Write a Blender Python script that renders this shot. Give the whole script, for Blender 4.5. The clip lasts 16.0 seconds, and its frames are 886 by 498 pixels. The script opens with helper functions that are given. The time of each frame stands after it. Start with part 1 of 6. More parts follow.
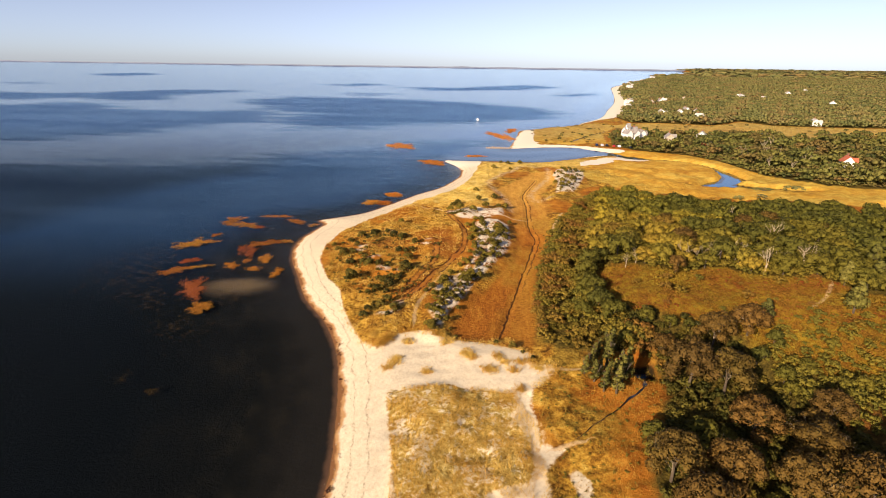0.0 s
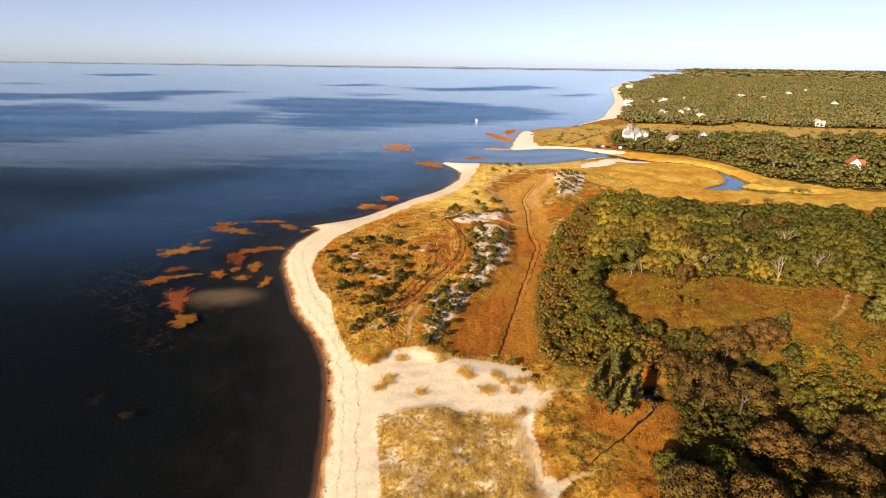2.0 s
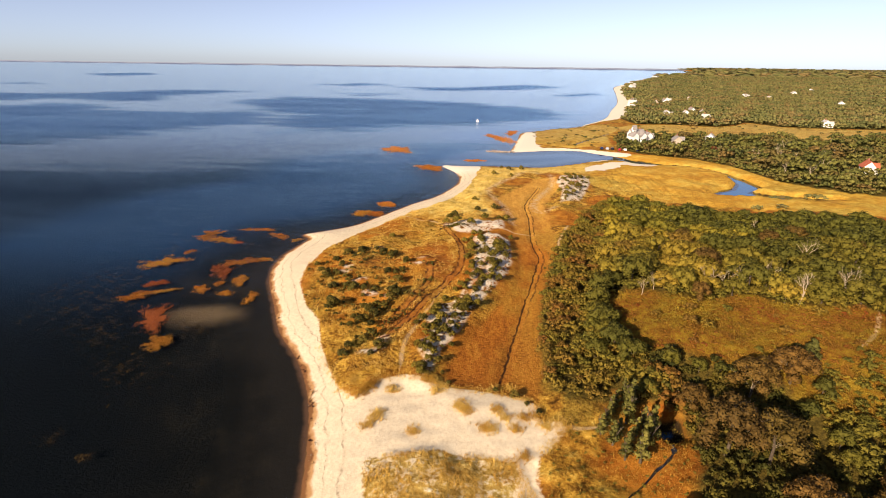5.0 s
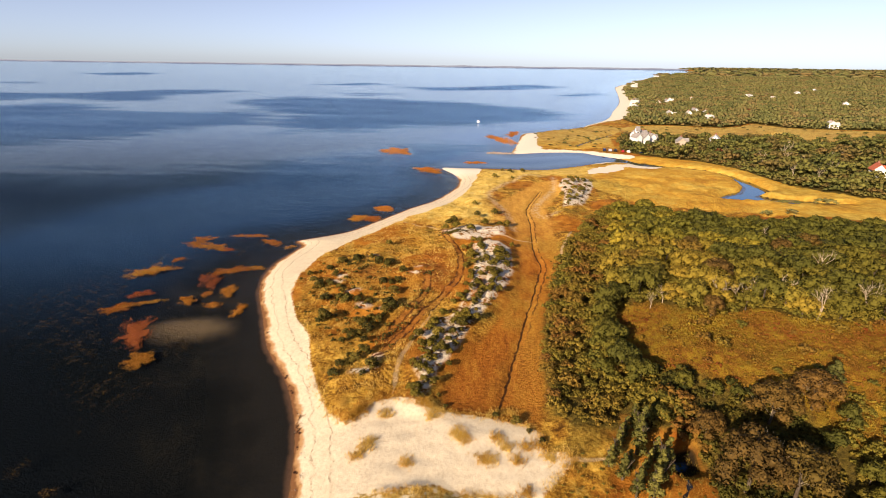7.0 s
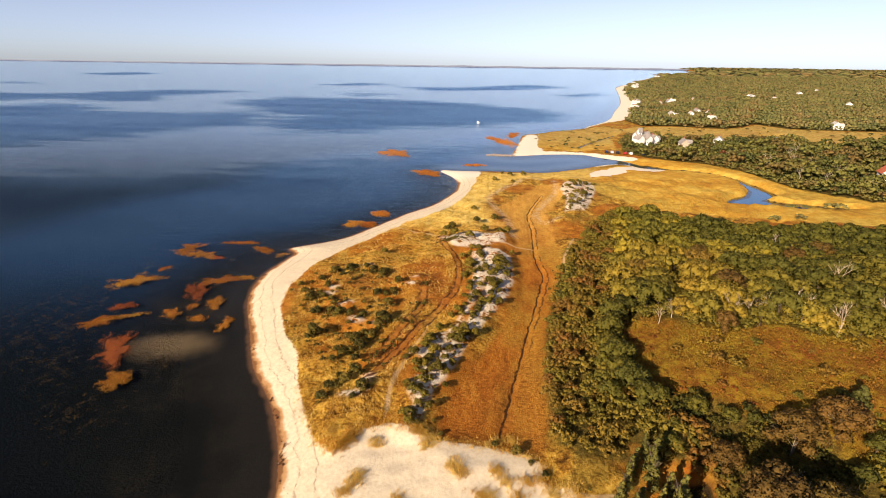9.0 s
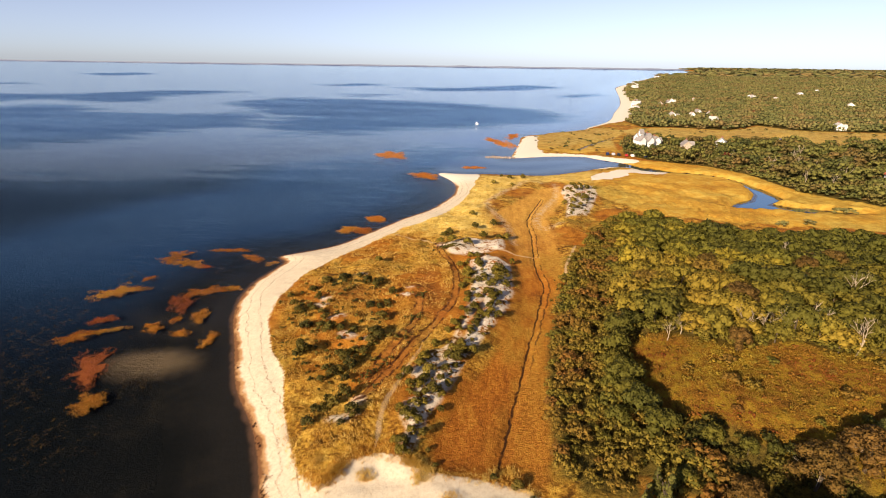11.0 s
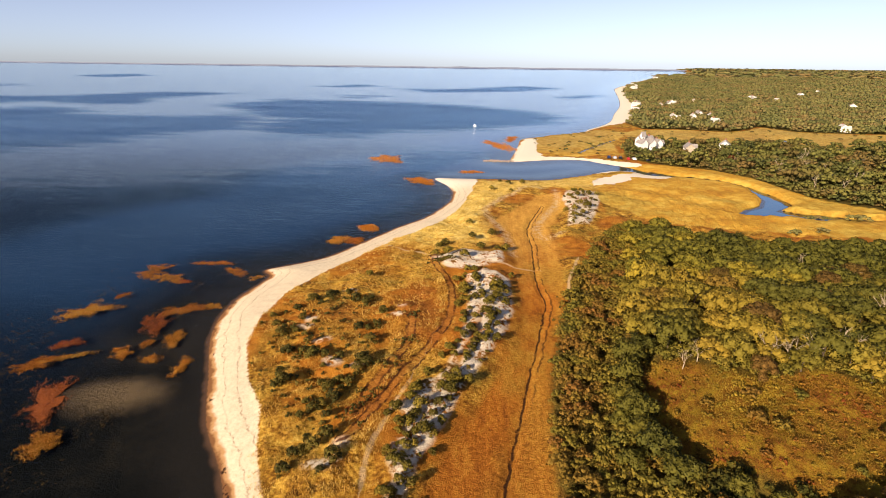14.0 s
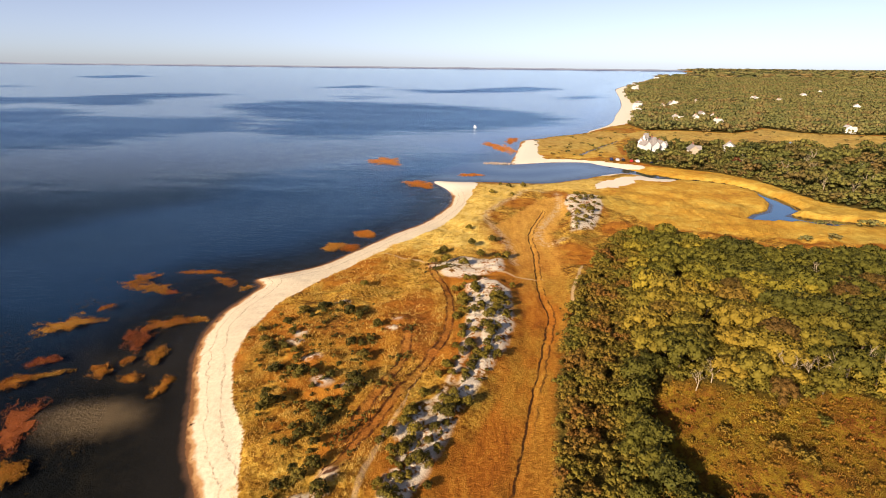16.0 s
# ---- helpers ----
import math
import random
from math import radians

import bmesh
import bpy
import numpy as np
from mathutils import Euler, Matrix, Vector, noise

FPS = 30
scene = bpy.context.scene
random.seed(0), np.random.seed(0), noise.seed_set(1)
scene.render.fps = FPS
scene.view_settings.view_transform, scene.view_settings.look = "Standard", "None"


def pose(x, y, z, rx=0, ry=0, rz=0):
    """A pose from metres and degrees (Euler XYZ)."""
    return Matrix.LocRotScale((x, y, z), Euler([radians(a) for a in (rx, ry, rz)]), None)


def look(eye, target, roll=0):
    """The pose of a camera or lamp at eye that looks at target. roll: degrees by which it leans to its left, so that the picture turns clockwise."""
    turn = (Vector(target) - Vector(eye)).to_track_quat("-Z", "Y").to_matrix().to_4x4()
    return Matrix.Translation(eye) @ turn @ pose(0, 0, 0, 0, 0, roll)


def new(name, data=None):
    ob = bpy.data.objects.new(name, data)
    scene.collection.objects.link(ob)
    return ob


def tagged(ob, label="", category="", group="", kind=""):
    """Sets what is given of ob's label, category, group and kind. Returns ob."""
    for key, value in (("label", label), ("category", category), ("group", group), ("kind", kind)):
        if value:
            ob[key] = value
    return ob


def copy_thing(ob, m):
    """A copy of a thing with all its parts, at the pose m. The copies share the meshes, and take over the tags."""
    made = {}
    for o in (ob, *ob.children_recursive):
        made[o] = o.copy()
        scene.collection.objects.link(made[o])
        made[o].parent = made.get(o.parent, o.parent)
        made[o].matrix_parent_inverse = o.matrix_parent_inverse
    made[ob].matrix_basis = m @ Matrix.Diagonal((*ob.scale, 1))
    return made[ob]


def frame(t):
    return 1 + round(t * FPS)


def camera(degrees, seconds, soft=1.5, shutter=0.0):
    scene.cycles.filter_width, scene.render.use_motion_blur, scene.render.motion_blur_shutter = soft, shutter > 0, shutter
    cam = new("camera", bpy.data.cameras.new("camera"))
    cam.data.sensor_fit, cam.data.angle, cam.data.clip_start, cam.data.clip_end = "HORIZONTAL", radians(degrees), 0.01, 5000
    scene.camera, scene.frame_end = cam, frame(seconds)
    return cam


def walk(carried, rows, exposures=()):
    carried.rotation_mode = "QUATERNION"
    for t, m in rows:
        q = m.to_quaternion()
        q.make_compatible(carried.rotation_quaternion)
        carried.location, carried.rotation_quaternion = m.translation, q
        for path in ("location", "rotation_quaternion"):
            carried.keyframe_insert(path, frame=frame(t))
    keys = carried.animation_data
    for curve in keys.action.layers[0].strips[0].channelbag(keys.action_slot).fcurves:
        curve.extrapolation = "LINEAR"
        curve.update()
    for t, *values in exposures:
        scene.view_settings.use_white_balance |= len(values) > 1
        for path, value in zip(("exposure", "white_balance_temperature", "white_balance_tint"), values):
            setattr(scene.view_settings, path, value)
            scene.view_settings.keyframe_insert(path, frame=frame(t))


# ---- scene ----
# ---------------------------------------------------------------- camera
cam = camera(83.9, 16.0, soft=0.9)
# seconds, x, y, z, pitch, yaw, roll of a slow forward drone flight
FLIGHT = [
    (0, -0.81, -1.23, 51.26, -20.79, 3.61, 0.80),
    (1, -0.67, 1.67, 51.19, -20.77, 3.54, 0.77),
    (2, -0.53, 4.58, 51.20, -20.77, 3.53, 0.75),
    (3, -0.39, 7.50, 51.26, -20.79, 3.57, 0.75),
    (4, -0.25, 10.43, 51.37, -20.82, 3.64, 0.75),
    (5, -0.11, 13.37, 51.49, -20.85, 3.71, 0.75),
    (6, 0.02, 16.32, 51.62, -20.88, 3.77, 0.76),
    (7, 0.15, 19.27, 51.74, -20.90, 3.81, 0.77),
    (8, 0.28, 22.21, 51.85, -20.91, 3.83, 0.78),
    (9, 0.40, 25.16, 51.95, -20.91, 3.82, 0.79),
    (10, 0.51, 28.09, 52.02, -20.90, 3.78, 0.79),
    (11, 0.62, 31.01, 52.07, -20.89, 3.73, 0.78),
    (12, 0.74, 33.92, 52.11, -20.86, 3.67, 0.76),
    (13, 0.85, 36.80, 52.12, -20.82, 3.61, 0.74),
    (14, 0.97, 39.66, 52.14, -20.79, 3.57, 0.71),
    (15, 1.10, 42.48, 52.15, -20.76, 3.57, 0.67),
    (16, 1.24, 45.27, 52.18, -20.73, 3.65, 0.62),
]
EXPOSURE, KELVIN, TINT = 0.82, 6300, 17
walk(cam, [(t, pose(x, y, z, 90 + pitch, 0, yaw) @ pose(0, 0, 0, 0, 0, roll))
           for t, x, y, z, pitch, yaw, roll in FLIGHT], [(0, EXPOSURE, KELVIN, TINT), (16, EXPOSURE, KELVIN, TINT)])

# ---------------------------------------------------------------- world and sun
SUN_HEIGHT = 23
SUN_TO = Vector((-0.58, -0.81, 0.0)).normalized() * math.cos(radians(SUN_HEIGHT)) + Vector((0, 0, math.sin(radians(SUN_HEIGHT))))
world = bpy.data.worlds.new("clear_afternoon_sky")
scene.world = world
world.use_nodes = True
wt = world.node_tree
sky = wt.nodes.new("ShaderNodeTexSky")
sky.sky_type = 'NISHITA'
sky.sun_disc = False
sky.sun_elevation = radians(SUN_HEIGHT)
sky.sun_rotation = math.atan2(SUN_TO.x, SUN_TO.y)
sky.air_density, sky.dust_density, sky.ozone_density = 0.6, 0.28, 3.0
wt.nodes["Background"].inputs["Strength"].default_value = 0.074
tone = wt.nodes.new("ShaderNodeMix")
tone.data_type, tone.blend_type = 'RGBA', 'MULTIPLY'
tone.inputs["Factor"].default_value = 1.0
tone.inputs[7].default_value = (0.985, 0.976, 1.022, 1.0)
wt.links.new(sky.outputs[0], tone.inputs[6])
haze = wt.nodes.new("ShaderNodeHueSaturation")
haze.inputs["Saturation"].default_value = 0.60
wt.links.new(tone.outputs[2], haze.inputs["Color"])
wt.links.new(haze.outputs[0], wt.nodes["Background"].inputs["Color"])
sun_data = bpy.data.lights.new("sun", 'SUN')
sun_data.energy, sun_data.angle, sun_data.color = 5.15, radians(0.5), (1.0, 0.805, 0.54)
sun = new("sun", sun_data)
sun.matrix_world = look(SUN_TO * 100, (0, 0, 0))


# ---------------------------------------------------------------- material helpers
class Nodes:
    """Short ways to wire a material."""

    def __init__(self, name):
        self.mat = bpy.data.materials.new(name)
        self.mat.use_nodes = True
        self.tree = self.mat.node_tree
        self.bsdf = self.tree.nodes["Principled BSDF"]
        self.out = self.tree.nodes["Material Output"]
        self.pos = self.tree.nodes.new("ShaderNodeNewGeometry").outputs["Position"]

    def node(self, kind):
        return self.tree.nodes.new(kind)

    def link(self, a, socket):
        if isinstance(a, (int, float)):
            socket.default_value = a
        elif isinstance(a, tuple):
            socket.default_value = (*a, 1.0) if len(a) == 3 else a
        else:
            self.tree.links.new(a, socket)

    def noise(self, scale, detail=3.0, rough=0.55, stretch=None, shift=0.0, turn=0.0):
        n = self.node("ShaderNodeTexNoise")
        n.inputs["Scale"].default_value = scale
        n.inputs["Detail"].default_value = detail
        n.inputs["Roughness"].default_value = rough
        m = self.node("ShaderNodeMapping")
        m.inputs["Scale"].default_value = stretch or (1, 1, 1)
        m.inputs["Location"].default_value = (shift, shift, 0)
        m.inputs["Rotation"].default_value = (0, 0, radians(turn))
        self.link(self.pos, m.inputs["Vector"])
        self.link(m.outputs[0], n.inputs["Vector"])
        return n.outputs["Fac"]

    def attr(self, name):
        a = self.node("ShaderNodeAttribute")
        a.attribute_name = name
        return a.outputs["Fac"]

    def math(self, op, a, b=0.0, c=0.0):
        n = self.node("ShaderNodeMath")
        n.operation = op
        for value, socket in zip((a, b, c), n.inputs):
            self.link(value, socket)
        return n.outputs[0]

    def span(self, value, lo, hi, a=0.0, b=1.0):
        n = self.node("ShaderNodeMapRange")
        n.interpolation_type = 'SMOOTHSTEP'
        for v, socket in zip((value, lo, hi, a, b), n.inputs):
            self.link(v, socket)
        return n.outputs[0]

    def ramp(self, fac, *stops):
        n = self.node("ShaderNodeValToRGB")
        e = n.color_ramp.elements
        while len(e) < len(stops):
            e.new(0.5)
        for item, (at, col) in zip(e, stops):
            item.position, item.color = at, (*col, 1.0)
        self.link(fac, n.inputs[0])
        return n.outputs[0]

    def mix(self, fac, a, b, blend='MIX'):
        n = self.node("ShaderNodeMix")
        n.data_type, n.blend_type = 'RGBA', blend
        self.link(fac, n.inputs["Factor"])
        self.link(a, n.inputs[6])
        self.link(b, n.inputs[7])
        return n.outputs[2]

    def bump(self, height, strength, distance):
        n = self.node("ShaderNodeBump")
        n.inputs["Distance"].default_value = distance
        self.link(strength, n.inputs["Strength"])
        self.link(height, n.inputs["Height"])
        return n.outputs[0]

    def done(self, color, rough=0.8, normal=None, spec=0.3, metal=0.0):
        self.link(color, self.bsdf.inputs["Base Color"])
        self.link(rough, self.bsdf.inputs["Roughness"])
        self.link(metal, self.bsdf.inputs["Metallic"])
        self.link(spec, self.bsdf.inputs["Specular IOR Level"])
        if normal is not None:
            self.link(normal, self.bsdf.inputs["Normal"])
        return self.mat


def ground_material():
    m = Nodes("coast_ground")
    sep = m.node("ShaderNodeSeparateXYZ")
    m.link(m.pos, sep.inputs[0])
    big, mid, small, fine = m.noise(0.05, 4), m.noise(0.35, 4, 0.6), m.noise(1.6, 4, 0.65), m.noise(7.0, 3, 0.7)

    def mask(name, amp, width, wave=mid):
        return m.span(m.math('ADD', m.attr(name), m.math('MULTIPLY', m.math('SUBTRACT', wave, 0.5), amp)), -width, width)

    # dune grass: straw with olive and rust drifts
    straw = m.ramp(m.math('ADD', m.math('MULTIPLY', mid, 0.55), m.math('MULTIPLY', small, 0.45)),
                   (0.37, (0.08, 0.032, 0.005)), (0.46, (0.27, 0.125, 0.014)), (0.55, (0.56, 0.32, 0.040)), (0.65, (0.75, 0.53, 0.12)))
    straw = m.mix(m.math('MULTIPLY', m.span(m.noise(0.16, 4, 0.6, None, 5.0), 0.46, 0.62), 0.65), straw, m.ramp(small, (0.35, (0.12, 0.075, 0.010)), (0.65, (0.34, 0.23, 0.035))))
    straw = m.mix(m.span(big, 0.43, 0.57), straw, m.ramp(mid, (0.3, (0.24, 0.075, 0.008)), (0.7, (0.48, 0.20, 0.022))))
    bare = m.ramp(small, (0.3, (0.13, 0.036, 0.007)), (0.5, (0.27, 0.085, 0.015)), (0.7, (0.42, 0.20, 0.035)))
    # far salt meadow, flat gold
    meadow = m.ramp(m.math('ADD', m.math('MULTIPLY', m.noise(0.03, 5, 0.65, (1, 1.3, 1)), 0.6), m.math('MULTIPLY', mid, 0.4)),
                    (0.38, (0.40, 0.180, 0.020)), (0.5, (0.57, 0.315, 0.036)), (0.62, (0.68, 0.46, 0.085)))
    meadow = m.mix(m.math('MULTIPLY', m.span(m.noise(0.014, 5, 0.6, (1, 1.6, 1), 21.0), 0.46, 0.62), 0.7), meadow, m.ramp(mid, (0.35, (0.34, 0.215, 0.030)), (0.65, (0.58, 0.42, 0.080))))
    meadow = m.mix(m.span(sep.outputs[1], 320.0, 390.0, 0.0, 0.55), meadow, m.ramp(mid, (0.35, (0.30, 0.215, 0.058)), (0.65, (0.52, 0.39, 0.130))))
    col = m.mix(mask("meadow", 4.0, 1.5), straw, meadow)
    # wood floor
    floor = m.ramp(small, (0.3, (0.035, 0.028, 0.008)), (0.55, (0.12, 0.085, 0.015)), (0.75, (0.20, 0.15, 0.025)))
    col = m.mix(mask("wood", 5.0, 1.2), col, floor)
    # rust and gold scrub clearing
    rust = m.ramp(m.math('ADD', m.math('MULTIPLY', mid, 0.6), m.math('MULTIPLY', small, 0.4)),
                  (0.32, (0.075, 0.042, 0.007)), (0.45, (0.18, 0.080, 0.009)), (0.55, (0.25, 0.150, 0.013)), (0.68, (0.32, 0.225, 0.020)))
    col = m.mix(mask("clearing", 6.0, 2.0), col, rust)
    col = m.mix(m.math('MULTIPLY', mask("bare", 12.0, 4.0), 0.75), col, bare)
    dry = m.ramp(m.math('MULTIPLY', m.math('ADD', small, mid), 0.5), (0.36, (0.42, 0.235, 0.036)), (0.5, (0.70, 0.47, 0.095)), (0.62, (0.80, 0.60, 0.19)))
    col = m.mix(mask("dry", 8.0, 4.0), col, dry)
    # brown salt marsh
    streak = m.noise(0.6, 3, 0.6, (1.0, 0.3, 1))
    brown = m.ramp(m.math('ADD', m.math('MULTIPLY', streak, 0.6), m.math('MULTIPLY', small, 0.4)),
                   (0.32, (0.20, 0.060, 0.008)), (0.5, (0.43, 0.150, 0.014)), (0.68, (0.60, 0.270, 0.034)))
    brown = m.mix(m.math('MULTIPLY', m.span(m.noise(0.06, 4, 0.6, (1, 0.5, 1), 11.0), 0.45, 0.60), 0.6), brown, m.ramp(small, (0.3, (0.24, 0.13, 0.012)), (0.7, (0.52, 0.34, 0.045))))
    brown = m.mix(m.span(sep.outputs[1], 84.0, 125.0, 0.7, 0.0), brown, m.ramp(m.math('ADD', m.math('MULTIPLY', streak, 0.4), m.math('MULTIPLY', small, 0.6)), (0.34, (0.13, 0.038, 0.006)), (0.5, (0.30, 0.100, 0.012)), (0.66, (0.42, 0.175, 0.022))))
    outer = m.ramp(m.math('ADD', m.math('MULTIPLY', streak, 0.5), m.math('MULTIPLY', small, 0.5)), (0.35, (0.50, 0.225, 0.030)), (0.65, (0.76, 0.45, 0.085)))
    brown = m.mix(m.math('MULTIPLY', m.span(sep.outputs[1], 140.0, 200.0), 0.8), brown, outer)
    col = m.mix(mask("marsh", 3.0, 1.0), col, brown)
    # sand
    sand = m.ramp(m.math('ADD', m.math('MULTIPLY', small, 0.5), m.math('MULTIPLY', fine, 0.5)),
                  (0.3, (0.57, 0.45, 0.285)), (0.5, (0.72, 0.61, 0.43)), (0.7, (0.80, 0.71, 0.53)))
    pale = m.ramp(small, (0.35, (0.30, 0.17, 0.030)), (0.5, (0.52, 0.35, 0.085)), (0.65, (0.66, 0.50, 0.17)))
    col = m.mix(mask("patchy", 2.0, 1.0), col, pale)
    patchy = m.math('MULTIPLY', mask("patchy", 3.0, 1.0), m.span(m.math('ADD', m.math('MULTIPLY', mid, 0.6), m.math('MULTIPLY', small, 0.5)), 0.55, 0.65))
    col = m.mix(patchy, col, sand)
    ridge = m.math('MULTIPLY', mask("ridge", 2.0, 0.7), m.span(m.math('ADD', m.math('MULTIPLY', small, 0.5), m.math('MULTIPLY', mid, 0.5)), 0.43, 0.50))
    greysand = m.mix(0.45, sand, (0.66, 0.58, 0.50))
    col = m.mix(ridge, col, greysand)
    rim = m.math('MULTIPLY', m.span(m.math('ABSOLUTE', m.math('ADD', m.attr("rim"), m.math('MULTIPLY', m.math('SUBTRACT', mid, 0.5), 6.0))), 0.3, 2.4, 0.55, 0), m.span(m.math('MULTIPLY', m.math('ADD', small, mid), 0.5), 0.44, 0.54))
    col = m.mix(rim, col, m.mix(0.4, sand, (0.55, 0.36, 0.18)))
    loose = m.math('MULTIPLY', m.math('SUBTRACT', m.noise(0.13, 4, 0.65), 0.5), m.span(sep.outputs[1], 200.0, 280.0, 0.0, 9.0))
    sandy = m.span(m.math('ADD', m.math('ADD', m.attr("sand"), m.math('MULTIPLY', m.math('SUBTRACT', small, 0.5), 1.6)), loose), -0.28, 0.28)
    # wrack lines of dark dry weed along the beach
    d = m.math('ADD', m.attr("shore"), m.math('MULTIPLY', m.math('SUBTRACT', m.noise(0.22, 4, 0.6), 0.5), 3.2))
    wrack = m.math('ADD', m.span(m.math('ABSOLUTE', m.math('SUBTRACT', d, 2.6)), 0.05, 0.24, 1, 0),
                   m.span(m.math('ABSOLUTE', m.math('SUBTRACT', d, 5.0)), 0.06, 0.26, 1, 0))
    wrack = m.math('MULTIPLY', wrack, m.span(m.noise(1.6, 4, 0.75), 0.42, 0.60))
    beach = m.mix(m.math('MULTIPLY', wrack, 0.62), sand, (0.20, 0.12, 0.06))
    prints = m.span(m.noise(2.6, 2, 0.6, (1, 0.6, 1), 9.0), 0.36, 0.46, 0.78, 1.0)
    beach = m.mix(m.math('SUBTRACT', 1.0, prints), beach, (0.45, 0.34, 0.22))
    # damp foreshore
    d = m.math('ADD', d, m.span(sep.outputs[1], 240.0, 300.0, 0.0, 6.0))
    beach = m.mix(m.span(d, 0.7, 1.35, 1, 0), beach, (0.46, 0.26, 0.11))
    beach = m.mix(m.span(d, 0.15, 0.7, 1, 0), beach, (0.20, 0.092, 0.036))
    clot = m.math('MULTIPLY', m.span(m.attr("shore"), 0.4, 2.0, 1, 0), m.span(m.noise(0.45, 5, 0.7, None, 15.0), 0.56, 0.62))
    beach = m.mix(clot, beach, (0.030, 0.013, 0.008))
    beach = m.mix(m.span(sep.outputs[1], 244.0, 260.0, 0.0, 0.65), beach, (0.86, 0.79, 0.66))
    col = m.mix(sandy, col, beach)
    # worn wheel tracks and foot paths
    on_way = m.span(m.attr("way"), 1.7, 2.3, 1.0, 0.0)
    track = m.span(m.math('ABSOLUTE', m.math('ADD', m.attr("track"), m.math('MULTIPLY', m.math('SUBTRACT', mid, 0.5), 0.8))), 0.35, 1.2, 0.45, 0)
    col = m.mix(m.math('MULTIPLY', track, on_way), col, (0.34, 0.120, 0.025))
    rut = m.math('ABSOLUTE', m.math('SUBTRACT', m.math('ABSOLUTE', m.math('ADD', m.attr("track"), m.math('MULTIPLY', m.math('SUBTRACT', mid, 0.5), 1.7))), 0.75))
    col = m.mix(m.math('MULTIPLY', m.math('MULTIPLY', on_way, m.span(rut, 0.10, 0.36, 0.95, 0)), m.span(m.noise(0.5, 4, 0.65), 0.38, 0.55, 0.15, 1.0)), col, (0.075, 0.022, 0.007))
    trail = m.span(m.math('ABSOLUTE', m.math('ADD', m.attr("trail"), m.math('MULTIPLY', m.math('SUBTRACT', mid, 0.5), 0.8))), 0.15, 0.55, 0.9, 0)
    col = m.mix(m.math('MULTIPLY', trail, m.math('MULTIPLY', on_way, 0.8)), col, (0.62, 0.44, 0.24))
    # peat in ditches and along creeks
    ditch = m.span(m.math('ABSOLUTE', m.math('ADD', m.attr("ditch"), m.math('MULTIPLY', m.math('SUBTRACT', mid, 0.5), 1.3))), 0.08, 0.32, 0.95, 0)
    side = m.math('ABSOLUTE', m.math('ADD', m.math('ADD', m.attr("ditch"), 1.35), m.math('MULTIPLY', m.math('SUBTRACT', mid, 0.5), 1.8)))
    side = m.math('MULTIPLY', m.span(side, 0.05, 0.3, 0.7, 0), m.math('MULTIPLY', m.span(m.noise(0.3, 3), 0.38, 0.50), m.span(sep.outputs[1], 100.0, 112.0)))
    ditch = m.math('MAXIMUM', m.math('MULTIPLY', ditch, m.span(m.noise(0.5, 3), 0.3, 0.5, 0.45, 1.0)), side)
    col = m.mix(m.math('MULTIPLY', ditch, on_way), col, (0.035, 0.014, 0.006))
    col = m.mix(m.span(m.attr("wet"), -0.5, 0.3), col, (0.05, 0.028, 0.012))
    # blue of the mirrored sky put into the pond and creek beds
    col = m.mix(m.span(m.attr("wet"), 1.0, 1.9), col, (0.07, 0.19, 0.42))
    # sea bed: muddy shallows with weed, then blue water colour with painted reflection falloff
    murk = m.ramp(m.math('ADD', m.math('MULTIPLY', m.noise(0.09, 5, 0.65), 0.6), m.math('MULTIPLY', mid, 0.4)),
                  (0.36, (0.0035, 0.0036, 0.0036)), (0.52, (0.008, 0.0070, 0.0060)), (0.70, (0.026, 0.019, 0.012)))
    murk = m.mix(m.math('MULTIPLY', m.span(m.math('ADD', m.attr("shoal"), m.math('MULTIPLY', m.math('SUBTRACT', m.noise(0.12, 4), 0.5), 12.0)), -3.0, 5.0), 0.8), murk, (0.030, 0.022, 0.017))
    murk = m.mix(m.span(m.math('ADD', m.attr("bar"), m.math('MULTIPLY', m.math('SUBTRACT', mid, 0.5), 3.0)), -3.6, 2.2), murk, (0.20, 0.125, 0.066))
    bay_tint = m.ramp(m.noise(0.012, 3), (0.35, (0.024, 0.084, 0.225)), (0.65, (0.034, 0.110, 0.290)))
    # less mirrored sky put into the bed colour: darker nearby and offshore
    bay_tint = m.mix(m.span(m.attr("shore"), -300.0, -80.0, 0.80, 0.0), bay_tint, (0.005, 0.040, 0.165))
    bay_tint = m.mix(m.math('MAXIMUM', m.math('MAXIMUM', m.span(sep.outputs[1], 90.0, 215.0, 1.0, 0.0), m.span(sep.outputs[1], 190.0, 400.0, 0.62, 0.10)), m.math('MULTIPLY', m.span(m.attr("shore"), -120.0, -40.0, 0.95, 0.0), m.span(sep.outputs[1], 260.0, 480.0, 1.0, 0.0))), bay_tint, m.mix(m.span(sep.outputs[1], 80.0, 190.0), (0.0012, 0.0024, 0.0040), (0.0022, 0.0085, 0.025)))
    murk = m.mix(m.span(m.attr("inlet"), -14.0, 2.0), murk, (0.15, 0.21, 0.29))
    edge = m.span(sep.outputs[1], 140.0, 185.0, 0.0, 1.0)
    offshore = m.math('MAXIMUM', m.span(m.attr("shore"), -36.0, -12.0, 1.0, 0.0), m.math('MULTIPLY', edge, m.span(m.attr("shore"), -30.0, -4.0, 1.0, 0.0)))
    murk = m.mix(m.span(m.math('ADD', m.attr("shore"), m.math('MULTIPLY', m.math('SUBTRACT', m.noise(0.16, 4), 0.5), 9.0)), -14.0, -1.0, 0.0, 0.85), murk, (0.020, 0.0155, 0.0135))
    bed = m.mix(offshore, murk, bay_tint)
